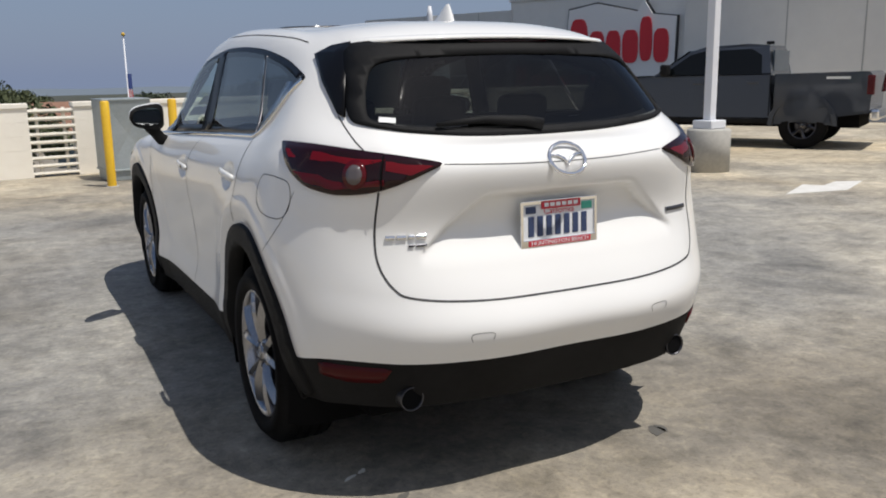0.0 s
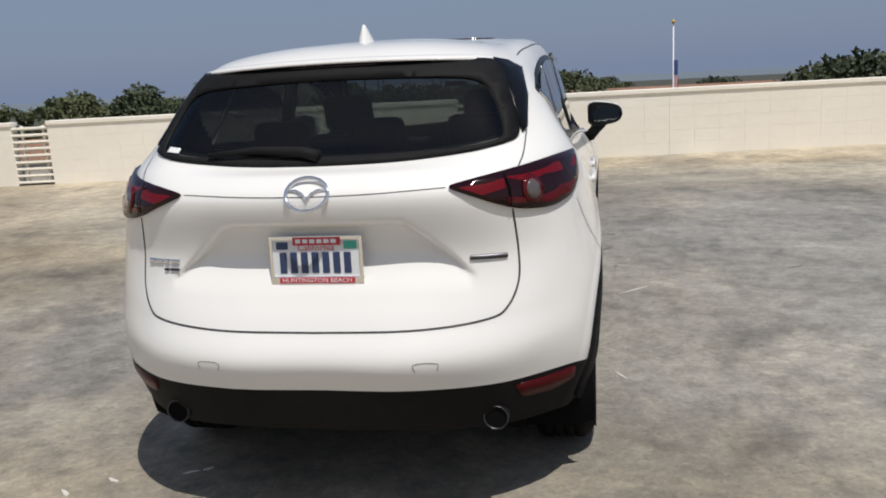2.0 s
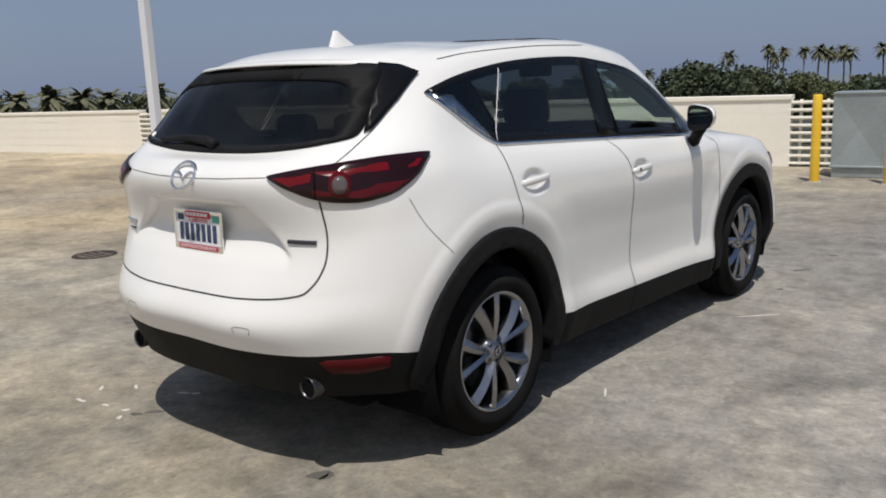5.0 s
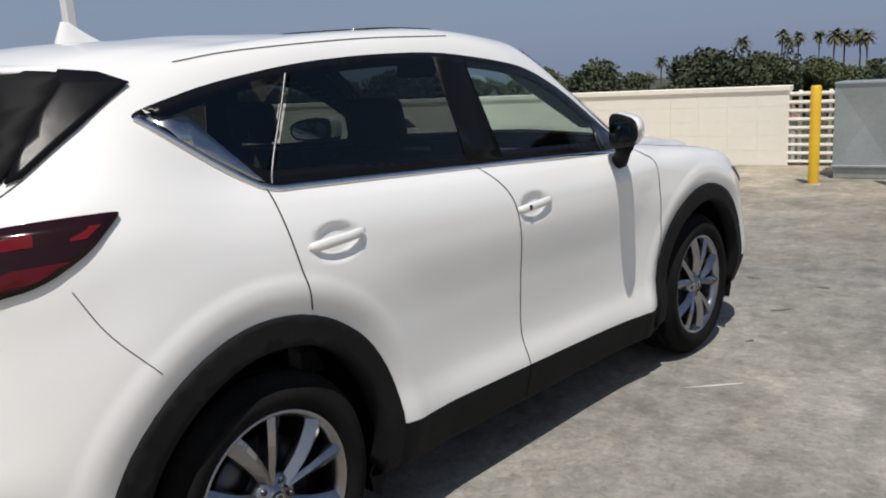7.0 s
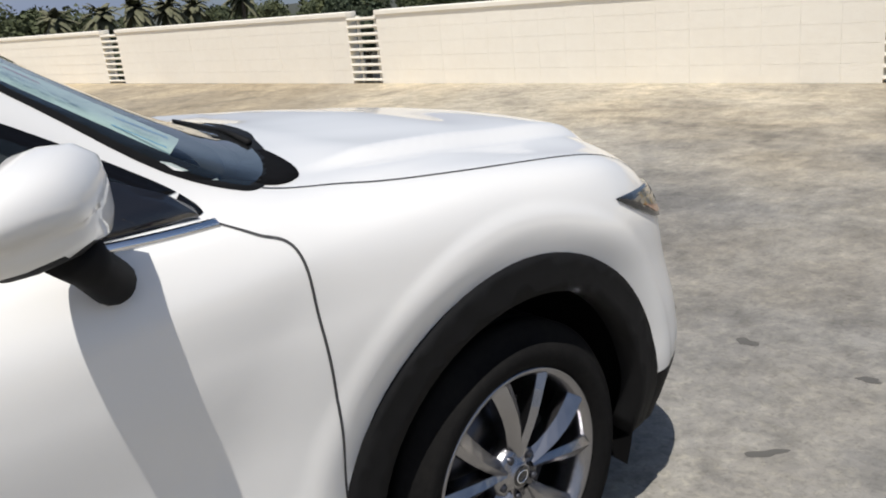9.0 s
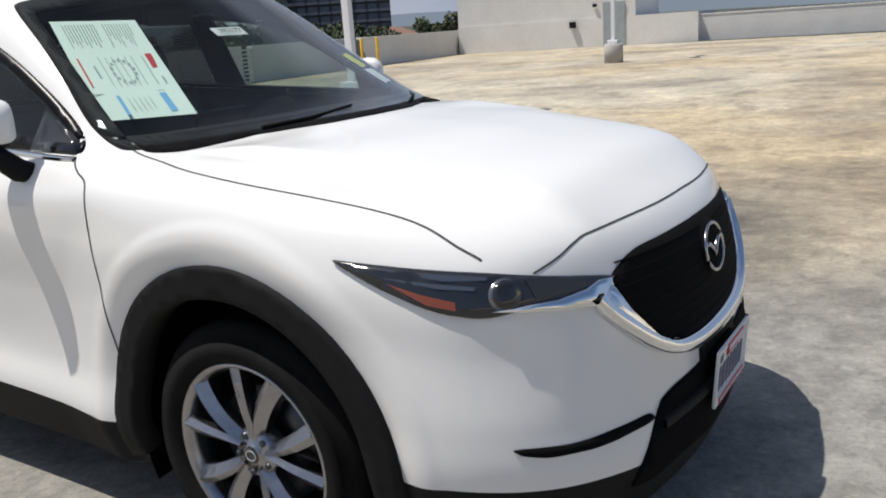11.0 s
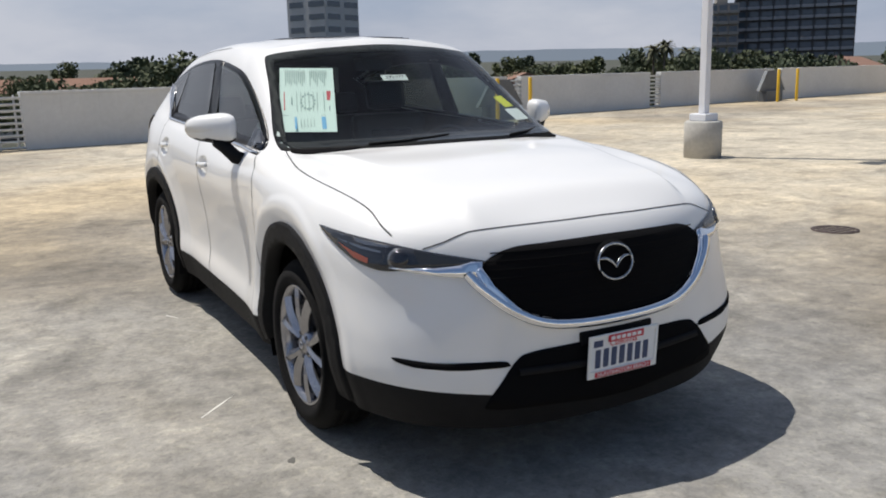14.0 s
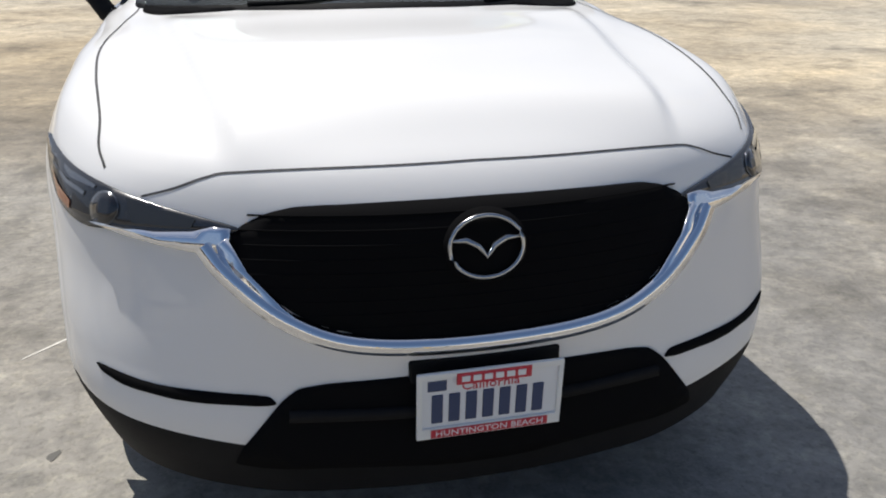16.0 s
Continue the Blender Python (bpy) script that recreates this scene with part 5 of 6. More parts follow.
# badges as plain bars on the tailgate
for x0, x1, z, mt in ((-0.622, -0.596, 0.912, CHROME), (-0.590, -0.560, 0.912, CHROME), (-0.553, -0.535, 0.912, CHROME), (-0.528, -0.497, 0.912, CHROME), (-0.556, -0.538, 0.884, DARKALLOY), (-0.532, -0.499, 0.884, DARKALLOY), (0.502, 0.618, 0.911, DARKALLOY)):
    strip("badge_bar", [(x0, z), ((x0 + x1) / 2, z), (x1, z)], "rear", 0.016 if z > 0.89 else 0.009, mt, car, 0.004, False, 0.003)
strip("window_sticker", [(-0.575, 1.275), (-0.55, 1.273), (-0.525, 1.27)], "rear", 0.022, WHITETAG, car, 0.0075, False)

# cabin
def seat(x, y, back_top, width, name="car_seat"):
    s = part(name, boxed(x - width / 2, x + width / 2, y - 0.25, y + 0.27, 0.55, 0.70, 0.05), SEATS, car)
    bm = boxed(-width / 2, width / 2, -0.07, 0.07, 0, back_top - 0.66, 0.05)
    part("seat_back", bm, SEATS, s, m=pose(x, y - 0.25, 0.66, 14, 0, 0))
    return s


for x in (-0.37, 0.37):
    s = seat(x, 0.02, 1.22, 0.50)
    part("headrest", boxed(-0.13, 0.13, -0.05, 0.05, -0.09, 0.09, 0.04), SEATS, s, m=pose(x, -0.385, 1.315, 10, 0, 0))
bench = seat(0, -0.85, 1.18, 1.28, "rear_bench")
for x in (-0.42, 0.0, 0.42):
    part("headrest", boxed(-0.12, 0.12, -0.045, 0.045, -0.075, 0.075, 0.035), SEATS, bench, m=pose(x, -1.24, 1.25, 10, 0, 0))
bm = boxed(-0.70, 0.70, 0.48, 0.95, 0.80, 1.085, 0.07)
part("dashboard", bm, CABIN, car, "dark grey dashboard", smooth=True)
part("display_screen", boxed(-0.12, 0.12, 0.47, 0.49, 1.06, 1.16, 0.01), GLOSSBLACK, car)
bm = bmesh.new()
tube(bm, [(0.175 * math.cos(a), 0, 0.175 * math.sin(a)) for a in np.linspace(0, 2 * math.pi, 33)], 0.015, 8, cap=False)
tube(bm, [(-0.17, 0, 0), (0, 0.02, -0.01), (0.17, 0, 0)], 0.02, 6)
tube(bm, [(0, 0.02, 0), (0, 0.02, -0.17)], 0.022, 6)
part("steering_wheel", bm, CABIN, car, m=pose(-0.37, 0.36, 0.99, -24, 0, 0), smooth=True)
bm = boxed(-0.11, 0.11, -0.02, 0.02, -0.035, 0.035, 0.015)
part("rear_view_mirror", bm, CABIN, car, m=pose(0, 0.27, 1.50, -10, 0, 0))
part("luggage_floor", boxed(-0.55, 0.55, -1.95, -1.15, 0.68, 0.74), CABIN, car)


def screen_sheet(name, outline, mat, off, label=""):
    return patch(name, outline, "nose", mat, car, off, None, 0.06, label=label, skirt=0)


SHEET = [(0.474, 1.192), (0.705, 1.196), (0.561, 1.492), (0.318, 1.484)]
sheet = screen_sheet("window_form", SHEET, PAPER, -0.004, "pale green paper form behind the windscreen")


def on_form(u0, u1, v0, v1, mat):
    def at(u, v):
        a = [SHEET[0][k] + (SHEET[1][k] - SHEET[0][k]) * (1 - u) for k in (0, 1)]
        b = [SHEET[3][k] + (SHEET[2][k] - SHEET[3][k]) * (1 - u) for k in (0, 1)]
        return (a[0] + (b[0] - a[0]) * v, a[1] + (b[1] - a[1]) * v)
    p = patch("form_print", [at(u0, v0), at(u1, v0), at(u1, v1), at(u0, v1)], "nose", mat, sheet, -0.0025, None, 0.08, skirt=0)
    return p


# fine print in upright columns, two red margins, a ringed mark and two blue bars at the foot
for k in range(11):
    u = 0.10 + 0.034 * k
    on_form(u, u + 0.014, 0.70 + 0.03 * ((k * 5) % 3), 0.955, PAPERINK)
for k in range(10):
    u = 0.55 + 0.034 * k
    on_form(u, u + 0.014, 0.70 + 0.04 * ((k * 7) % 4), 0.955, PAPERINK)
on_form(0.065, 0.085, 0.32, 0.60, PLATERED)
on_form(0.20, 0.225, 0.40, 0.52, PAPERINK)
for k in range(6):
    on_form(0.30 + 0.075 * k, 0.31 + 0.075 * k, 0.30, 0.60, PAPERINK)
on_form(0.86, 0.94, 0.47, 0.62, PLATERED)
on_form(0.90, 0.97, 0.30, 0.38, PLATEBLUE)
on_form(0.80, 0.815, 0.30, 0.60, PAPERINK)
for k in range(14):
    a0, a1 = 2 * math.pi * k / 14, 2 * math.pi * (k + 0.8) / 14
    cu, cv = 0.51 + 0.125 * math.cos((a0 + a1) / 2), 0.45 + 0.115 * math.sin((a0 + a1) / 2)
    on_form(cu - 0.016, cu + 0.016, cv - 0.014, cv + 0.014, PAPERINK)
on_form(0.02, 0.98, 0.238, 0.246, PAPERINK)
on_form(0.25, 0.29, 0.04, 0.22, PAPERBLUE)
on_form(0.74, 0.82, 0.04, 0.22, PAPERBLUE)
for k in range(5):
    on_form(0.36 + 0.06 * k, 0.37 + 0.06 * k, 0.07, 0.19, PAPERINK)
screen_sheet("stock_tag", [(0.110, 1.415), (-0.025, 1.415), (-0.025, 1.443), (0.110, 1.443)], WHITETAG, -0.003, "small white tag behind the windscreen")
screen_sheet("corner_tag", [(-0.665, 1.195), (-0.545, 1.195), (-0.530, 1.250), (-0.640, 1.250)], WHITETAG, -0.003, "white corner tag")
screen_sheet("corner_tag", [(-0.625, 1.262), (-0.550, 1.258), (-0.520, 1.312), (-0.590, 1.318)], YELLOWTAG, -0.003, "yellow corner tag")

p, n = on_skin("nose", 0.0425, 1.429, 0.0)
side = Vector((-1, 0, 0))
rise = side.cross(n).normalized() * (1 if side.cross(n).z > 0 else -1)
face = Matrix((side, rise, side.cross(rise))).transposed().to_4x4()
face.translation = p - n * 0.0005 if n.y < 0 else p + n * 0.0005
lettering("tag_lettering", "292177", 0.030, BLACKINK, car, face, 0.0004, 0.105)

# wheels
def car_wheel(x_face, radius, rim_r, width, spokes, parent, m, metal=STEEL):
    """A wheel whose outer face looks along +x."""
    bm = bmesh.new()
    lathe(bm, [(-width * 0.9, rim_r * 0.93), (-0.03, rim_r * 0.90), (-0.012, rim_r * 0.93), (0.004, rim_r * 0.985), (0.004, rim_r * 1.015), (-0.012, rim_r * 1.02), (-width, rim_r * 1.0)], 64)
    w = part("wheel", bm, metal, parent, "machined grey alloy wheel", smooth=True, m=m)
    bm = bmesh.new()
    h = width
    prof = [(-0.004, rim_r * 1.01), (0.010, rim_r * 1.05), (0.018, rim_r * 1.14), (0.018, (rim_r + radius) / 2 + 0.01), (0.010, radius - 0.045), (-0.004, radius - 0.018), (-0.022, radius - 0.004)]
    for g in range(4):
        a = -0.028 - g * (h - 0.05) / 4
        b = a - (h - 0.05) / 4 + 0.010
        prof += [(a, radius), (b, radius), (b - 0.001, radius - 0.007), (b - 0.009, radius - 0.007)]
    prof += [(-h + 0.02, radius - 0.004), (-h, radius - 0.03), (-h - 0.01, rim_r * 1.2), (-h, rim_r * 1.0)]
    lathe(bm, prof, 72)
    part("tyre", bm, RUBBER, w, "black tyre")
    bm = bmesh.new()
    lathe(bm, [(-0.075, 0.05), (-0.075, rim_r * 0.66), (-0.09, rim_r * 0.66), (-0.09, 0.05)], 40, closed=True)
    part("brake_disc", bm, DARKALLOY, w, smooth=True)
    bm = bmesh.new()
    lathe(bm, [(-0.12, 0.0), (-0.12, rim_r * 0.92)], 40)
    part("brake_shield", bm, LINER, w)
    for k in range(spokes):
        base = 2 * math.pi * (k // 2) / (spokes / 2)
        lean = 1 if k % 2 else -1
        a0, a1 = base + lean * (0.17 if spokes > 8 else 0.3), base + lean * (0.31 if spokes > 8 else 0.5)
        bm = bmesh.new()
        rows = []
        for t in np.linspace(0, 1, 6):
            r = 0.045 + (rim_r * 0.965 - 0.045) * t
            a = a0 + (a1 - a0) * t
            half = 0.016 + 0.011 * t ** 1.2
            d = -0.018 + 0.012 * math.sin(math.pi * t) + 0.008 * t
            tang = Vector((0, -math.sin(a), math.cos(a)))
            c = Vector((d, r * math.cos(a), r * math.sin(a)))
            twist = 0.010 * (1 if k % 2 else -1)
            rows.append([bm.verts.new(c + tang * s * half + Vector((e, 0, 0))) for s, e in ((-1.05, -0.04), (-1, -0.004 + twist * 0.6), (-0.25 * (1 if k % 2 else -1), 0.013), (1, -0.004 - twist * 0.6), (1.05, -0.04))])
        for u, v in zip(rows, rows[1:]):
            for j in range(4):
                bm.faces.new((u[j], u[j + 1], v[j + 1], v[j]))
        bmesh.ops.recalc_face_normals(bm, faces=bm.faces)
        part("spoke", bm, metal, w)
    bm = bmesh.new()
    lathe(bm, [(-0.06, 0.074), (-0.022, 0.07), (-0.010, 0.058), (-0.010, 0.032), (-0.004, 0.030), (-0.002, 0.024), (-0.004, 0.0)], 30)
    part("hub_cap", bm, metal, w, smooth=True)
    part("hub_emblem", lathe(bmesh.new(), [(-0.001, 0.0), (-0.001, 0.024), (-0.004, 0.027)], 20), GLOSSBLACK, w)
    bm = bmesh.new()
    tube(bm, [(0.0, 0.017 * math.cos(a), 0.014 * math.sin(a)) for a in np.linspace(0, 2 * math.pi, 17)], 0.002, 5, cap=False)
    part("hub_ring", bm, CHROME, w)
    for k in range(5):
        a = 2 * math.pi * (k + 0.5) / 5
        bm = lathe(bmesh.new(), [(-0.03, 0.010), (-0.006, 0.009), (-0.004, 0.0)], 8)
        part("lug_nut", bm, DARKALLOY, w, m=pose(0, 0.053 * math.cos(a), 0.053 * math.sin(a)))
    return w


first = car_wheel(0.9, HUB_Z, 0.249, 0.215, 10, car, pose(0.868, WHEEL_Y, HUB_Z, 9, 0, 0))
for m in (pose(0.868, -WHEEL_Y, HUB_Z, 31, 0, 0), pose(-0.868, WHEEL_Y, HUB_Z, 4, 0, 180), pose(-0.868, -WHEEL_Y, HUB_Z, 17, 0, 180)):
    copy_thing(first, m)

# ---- beyond the deck ----
def land(x, y):
    """The land falls gently to the north, as the deck is laid to a fall."""
    return -9.0 - 0.0165 * y


bm = bmesh.new()
bmesh.ops.create_circle(bm, cap_ends=True, radius=4000, segments=64)
for v in bm.verts:
    v.co.z = land(v.co.x, v.co.y)
tagged(part("ground", bm, LAND), "flat green and brown suburban land reaching the horizon", "land", kind="structure")
bm = bmesh.new()
rnd = random.Random(8)
n = 160
ring = []
for k in range(n):
    a = 2 * math.pi * k / n
    h = 20 + 22 * max(0, math.sin(a * 2 + 0.6)) + 10 * math.sin(a * 5 + 1) * math.sin(a * 3) + rnd.random() * 5
    ring.append((bm.verts.new((3300 * math.cos(a), 3300 * math.sin(a), land(0, 3300 * math.sin(a)))), bm.verts.new((3400 * math.cos(a), 3400 * math.sin(a), land(0, 3400 * math.sin(a)) + 9 + max(6, h)))))
for k in range(n):
    (a, b), (c, d) = ring[k], ring[(k + 1) % n]
    bm.faces.new((a, c, d, b))
tagged(part("backdrop", bm, HILLS, smooth=True), "low hills on the horizon, haze put into their blue colour", "hills", kind="structure")

# showroom building
B0 = Vector((10.5, 27.0))
along = Vector((4.0, -9.5)).normalized()
BM = Matrix(((along.x, -along.y, 0, B0.x), (along.y, along.x, 0, B0.y), (0, 0, 1, 0), (0, 0, 0, 1)))
sh = thing("showroom", "light grey rendered showroom building with strip windows", "building", BM)
part("window_bay", boxed(1.1, 7.7, 0.0, 14, -9, 2.5), STUCCO, sh)
part("bay_fascia", boxed(1.05, 7.75, -0.08, 14, 2.5, 3.3), STUCCOB, sh)
part("main_wall", boxed(7.7, 13.8, -0.03, 14, -9, 3.55), STUCCO, sh)
part("side_wing", boxed(13.8, 40, -0.25, 14, -9, 3.30), STUCCOB, sh)
part("coping", boxed(13.75, 40, -0.3, 14, 3.30, 3.40), STUCCO, sh)
part("coping", boxed(7.65, 13.85, -0.08, 14, 3.55, 3.62), STUCCO, sh)
for x in (16.6, 18.5, 20.6, 23.0, 25.5):
    part("joint", boxed(x - 0.015, x + 0.015, -0.262, -0.24, -3, 3.3), MULLION, sh)
for x in (2.8, 4.0, 5.2, 6.4):
    part("joint", boxed(x - 0.01, x + 0.01, -0.086, -0.07, 2.52, 3.28), MULLION, sh)
for x0, x1 in ((1.65, 3.9), (5.05, 7.5)):
    w = part("window_frame", boxed(x0, x1, -0.02, 0.06, 0.1, 2.38, 0.01), MULLION, sh)
    nx = 3
    for i in range(nx):
        for j in range(2):
            a, b = x0 + 0.05 + (x1 - x0 - 0.05) / nx * i, x0 + (x1 - x0 - 0.05) / nx * (i + 1)
            part("pane", boxed(a, b, -0.03, 0.0, 0.16 + 1.09 * j, 1.20 + 1.09 * j), BLUEGLASS, w)
part("vent_pipe", lathe(bmesh.new(), [(2.4, 0.13), (3.0, 0.13), (3.3, 0.10), (3.62, 0.06), (3.62, 0.0)], 12, "z"), POLEWHITE, sh, m=Matrix.Translation((4.35, -0.2, 0)))
# sign of red shapes with a black and white edge, not lettered
sg = thing("wall_sign", "large red and white raised sign shapes on the showroom wall", "sign", BM @ Matrix.Translation((0, -0.04, 0)))
U0, U1 = 9.95, 13.3


def sign_shape(poly, mat, depth, name, parent=sg):
    return part(name, prism(bmesh.new(), poly, -depth, 0.0, "xz"), mat, parent)


outer = [(U0, 3.2), (U0 + 1.0, 3.35), (U1 - 1.0, 3.05), (U1 - 0.8, 3.4), (U1 - 0.5, 2.95), (U1 + 0.25, 2.85), (U1 + 0.2, 1.15), (U0 + 2.2, 1.1), (U0 + 1.9, 0.85), (U0 + 0.7, 1.2), (U0 + 0.2, 1.2), (U0 - 0.1, 2.2)]
sign_shape(outer, SIGNBLACK, 0.10, "sign_edge")
mid = (sum(p[0] for p in outer) / len(outer), sum(p[1] for p in outer) / len(outer))
sign_shape([(mid[0] + (a - mid[0]) * 0.98, mid[1] + (b - mid[1]) * 0.96) for a, b in outer], SIGNWHITE, 0.13, "sign_face")
for k, (c, w, lo, hi) in enumerate(((U0 + 0.40, 0.30, 1.40, 2.88), (U0 + 1.02, 0.25, 1.55, 2.5), (U0 + 1.58, 0.24, 1.25, 2.5), (U0 + 2.14, 0.25, 1.55, 2.5), (U0 + 2.64, 0.19, 1.6, 2.85), (U0 + 3.12, 0.23, 1.55, 2.5))):
    sign_shape(rounded([(c - w, lo), (c + w, lo), (c + w, hi), (c - w, hi)], 2, 0.2), SIGNRED, 0.17, "sign_piece")
sign_shape([(7.85, 1.62), (8.9, 1.62), (8.9, 1.35), (12.6, 1.35), (12.6, 0.4), (7.85, 0.4)], SIGNBLACK, 0.08, "sign_edge")
for k in range(8):
    sign_shape([(8.0 + 0.56 * k, 1.5 if k == 0 else 1.22), (8.40 + 0.56 * k, 1.5 if k == 0 else 1.22), (8.40 + 0.56 * k, 0.5), (8.0 + 0.56 * k, 0.5)], SIGNRED, 0.12, "sign_piece")


# pickup truck by the wall: its own x ahead, y to its left
truck = thing("pickup_truck", "dark grey double-cab pickup truck with black wheels", "pickup truck", pose(10.5, 7.6, 0, 0, 0, 120))
TW = 0.93


def side_form(name, poly, half_lo, half_hi, z0, z1, mat, label="", bevel=0.03):
    """A side outline given width, drawn in towards its top."""
    bm = bmesh.new()
    prism(bm, poly, -1, 1, "xz")
    for v in bm.verts:
        t = min(1, max(0, (v.co.z - z0) / (z1 - z0)))
        v.co.y *= half_lo + (half_hi - half_lo) * t
    if bevel:
        bmesh.ops.bevel(bm, geom=[e for e in bm.edges if abs(e.verts[0].co.y - e.verts[1].co.y) < 0.02], offset=bevel, segments=2, affect="EDGES")
    return part(name, bm, mat, truck, label)


def wheel_cut(cx, r=0.50, z=0.40, n=10):
    return [(cx + r * math.cos(a), z + r * math.sin(a)) for a in np.linspace(math.pi, 0, n)][::-1]


low = [(2.36, 0.62), (2.42, 0.80), (2.38, 1.02), (2.22, 1.14), (1.1, 1.24), (-1.07, 1.26), (-1.12, 0.50)]
side_form("cab_body", [(2.18, 0.55)] + low + [(1.05, 0.48)] + wheel_cut(1.62)[::-1], TW, TW - 0.03, 0.5, 1.26, TRUCKGREY, "dark grey cab and bonnet")
side_form("cargo_bed", [(-1.15, 0.52), (-1.15, 1.27), (-2.62, 1.30), (-2.70, 1.22), (-2.66, 0.62)] + wheel_cut(-1.64), TW, TW - 0.01, 0.5, 1.3, TRUCKGREY, "dark grey cargo bed")
side_form("cab_top", [(1.05, 1.22), (0.34, 1.70), (0.14, 1.76), (-0.60, 1.80), (-0.98, 1.77), (-1.08, 1.24)], TW - 0.05, 0.68, 1.22, 1.8, TRUCKGREY, "dark grey cab roof", 0.05)
for s in (-1, 1):
    for nm, poly in (("front_window", [(0.86, 1.27), (0.38, 1.62), (0.16, 1.68), (0.02, 1.69), (0.02, 1.27)]), ("rear_window", [(-0.06, 1.27), (-0.06, 1.69), (-0.70, 1.71), (-0.88, 1.60), (-0.92, 1.27)])):
        bm = bmesh.new()
        prism(bm, poly, 0, 1, "xz")
        for v in bm.verts:
            t = (v.co.z - 1.22) / 0.58
            half = TW - 0.05 + (0.68 - TW + 0.05) * t
            v.co.y = s * (half + (0.012 if v.co.y > 0.5 else -0.01))
        bmesh.ops.recalc_face_normals(bm, faces=bm.faces)
        part(nm, bm, TRUCKGLASS, truck)
    part("door_handle", boxed(0.08, 0.26, s * TW - 0.02, s * TW + 0.03, 1.10, 1.14, 0.01), TRUCKGREY, truck)
    part("door_handle", boxed(-0.88, -0.70, s * TW - 0.02, s * TW + 0.03, 1.11, 1.15, 0.01), TRUCKGREY, truck)
    part("side_mirror", boxed(0.68, 0.84, s * 1.0 - 0.10, s * 1.0 + 0.10, 1.25, 1.46, 0.04), BLACK, truck)
    for x in (-0.02, -1.08):
        part("door_gap", boxed(x - 0.006, x + 0.006, s * TW - 0.02, s * (TW + 0.0) + 0.004 * s + 0.002, 0.56, 1.24), LINER, truck)
    part("sill_step", boxed(-1.1, 1.05, s * TW - 0.12, s * TW + 0.02, 0.42, 0.52, 0.02), BLACK, truck)
    part("head_light", boxed(2.12, 2.40, s * 0.75 - 0.15, s * 0.75 + 0.15, 0.90, 1.06, 0.04), HEADGREY, truck)
    part("tail_light", boxed(-2.72, -2.60, s * 0.84 - 0.09, s * 0.84 + 0.09, 0.92, 1.24, 0.02), LENSRED, truck)
    for cx in (1.62, -1.64):
        bm = bmesh.new()
        ring0 = wheel_cut(cx, 0.56, 0.40, 20)
        ring1 = wheel_cut(cx, 0.485, 0.40, 20)[::-1]
        prism(bm, ring0 + ring1, s * (TW - 0.05), s * (TW + 0.045), "xz")
        part("arch_flare", bm, TRUCKGREY, truck)
part("windscreen", prism(bmesh.new(), [(1.035, 1.25), (0.40, 1.68), (0.42, 1.70), (1.06, 1.26)], -0.70, 0.70, "xz"), TRUCKGLASS, truck)
part("back_window", boxed(-1.09, -1.06, -0.62, 0.62, 1.32, 1.68, 0.0, Matrix.Translation((0.02, 0, 0))), BLUEGLASS, truck)
part("front_bumper", boxed(2.20, 2.50, -0.86, 0.86, 0.48, 0.72, 0.05), BLACK, truck)
part("front_grille", boxed(2.34, 2.43, -0.55, 0.55, 0.75, 1.06, 0.03), MESHBLACK, truck)
part("rear_bumper", boxed(-2.82, -2.66, -0.86, 0.86, 0.50, 0.68, 0.04), CHROME, truck)
part("chassis", boxed(-2.5, 2.2, -0.7, 0.7, 0.36, 0.58), LINER, truck)
part("roof_aerial", boxed(-0.92, -0.78, -0.03, 0.03, 1.79, 1.85, 0.02), BLACK, truck)
part("window_paper", boxed(-0.25, -0.12, -TW + 0.11, -TW + 0.14, 1.34, 1.48), WHITETAG, truck)
part("bed_mark", boxed(-2.35, -1.98, -TW - 0.004, -TW + 0.01, 1.18, 1.22), WHITETAG, truck)
part("bed_mark", boxed(-2.35, -1.98, TW - 0.01, TW + 0.004, 1.18, 1.22), WHITETAG, truck)
tw = car_wheel(0.9, 0.395, 0.225, 0.26, 6, truck, pose(1.62, 0.86 + 0.03, 0.395, 0, 0, 90), DARKALLOY)
for x, y, r in ((-1.64, 0.89, 90), (1.62, -0.89, -90), (-1.64, -0.89, -90)):
    copy_thing(tw, pose(x, y, 0.395, 12, 0, r))


# trees: tapered trunk, limbs and a crown of many leaf cards
def crown_mesh(seed, radius, height, leaves, size):
    rnd = random.Random(seed)
    bm = bmesh.new()
    lumps = [(Vector((rnd.uniform(-0.6, 0.6) * radius, rnd.uniform(-0.6, 0.6) * radius, height * rnd.uniform(0.45, 1.0))), radius * rnd.uniform(0.3, 0.58)) for _ in range(11)]
    for _ in range(leaves):
        c, r = rnd.choice(lumps)
        d = Vector((rnd.gauss(0, 1), rnd.gauss(0, 1), rnd.gauss(0, 1))).normalized() * r * rnd.uniform(0.55, 1.08)
        p = c + d
        a = Vector((rnd.gauss(0, 1), rnd.gauss(0, 1), rnd.gauss(0, 1))).normalized()
        b = a.cross(Vector((rnd.gauss(0, 1), rnd.gauss(0, 1), rnd.gauss(0, 1)))).normalized()
        s = size * rnd.uniform(0.6, 1.4)
        bm.faces.new([bm.verts.new(p + q) for q in (a * s, b * s * 0.7, -a * s, -b * s * 0.7)])
    me = bpy.data.meshes.new("crown")
    bm.to_mesh(me)
    bm.free()
    me.materials.append(LEAF)
    return me


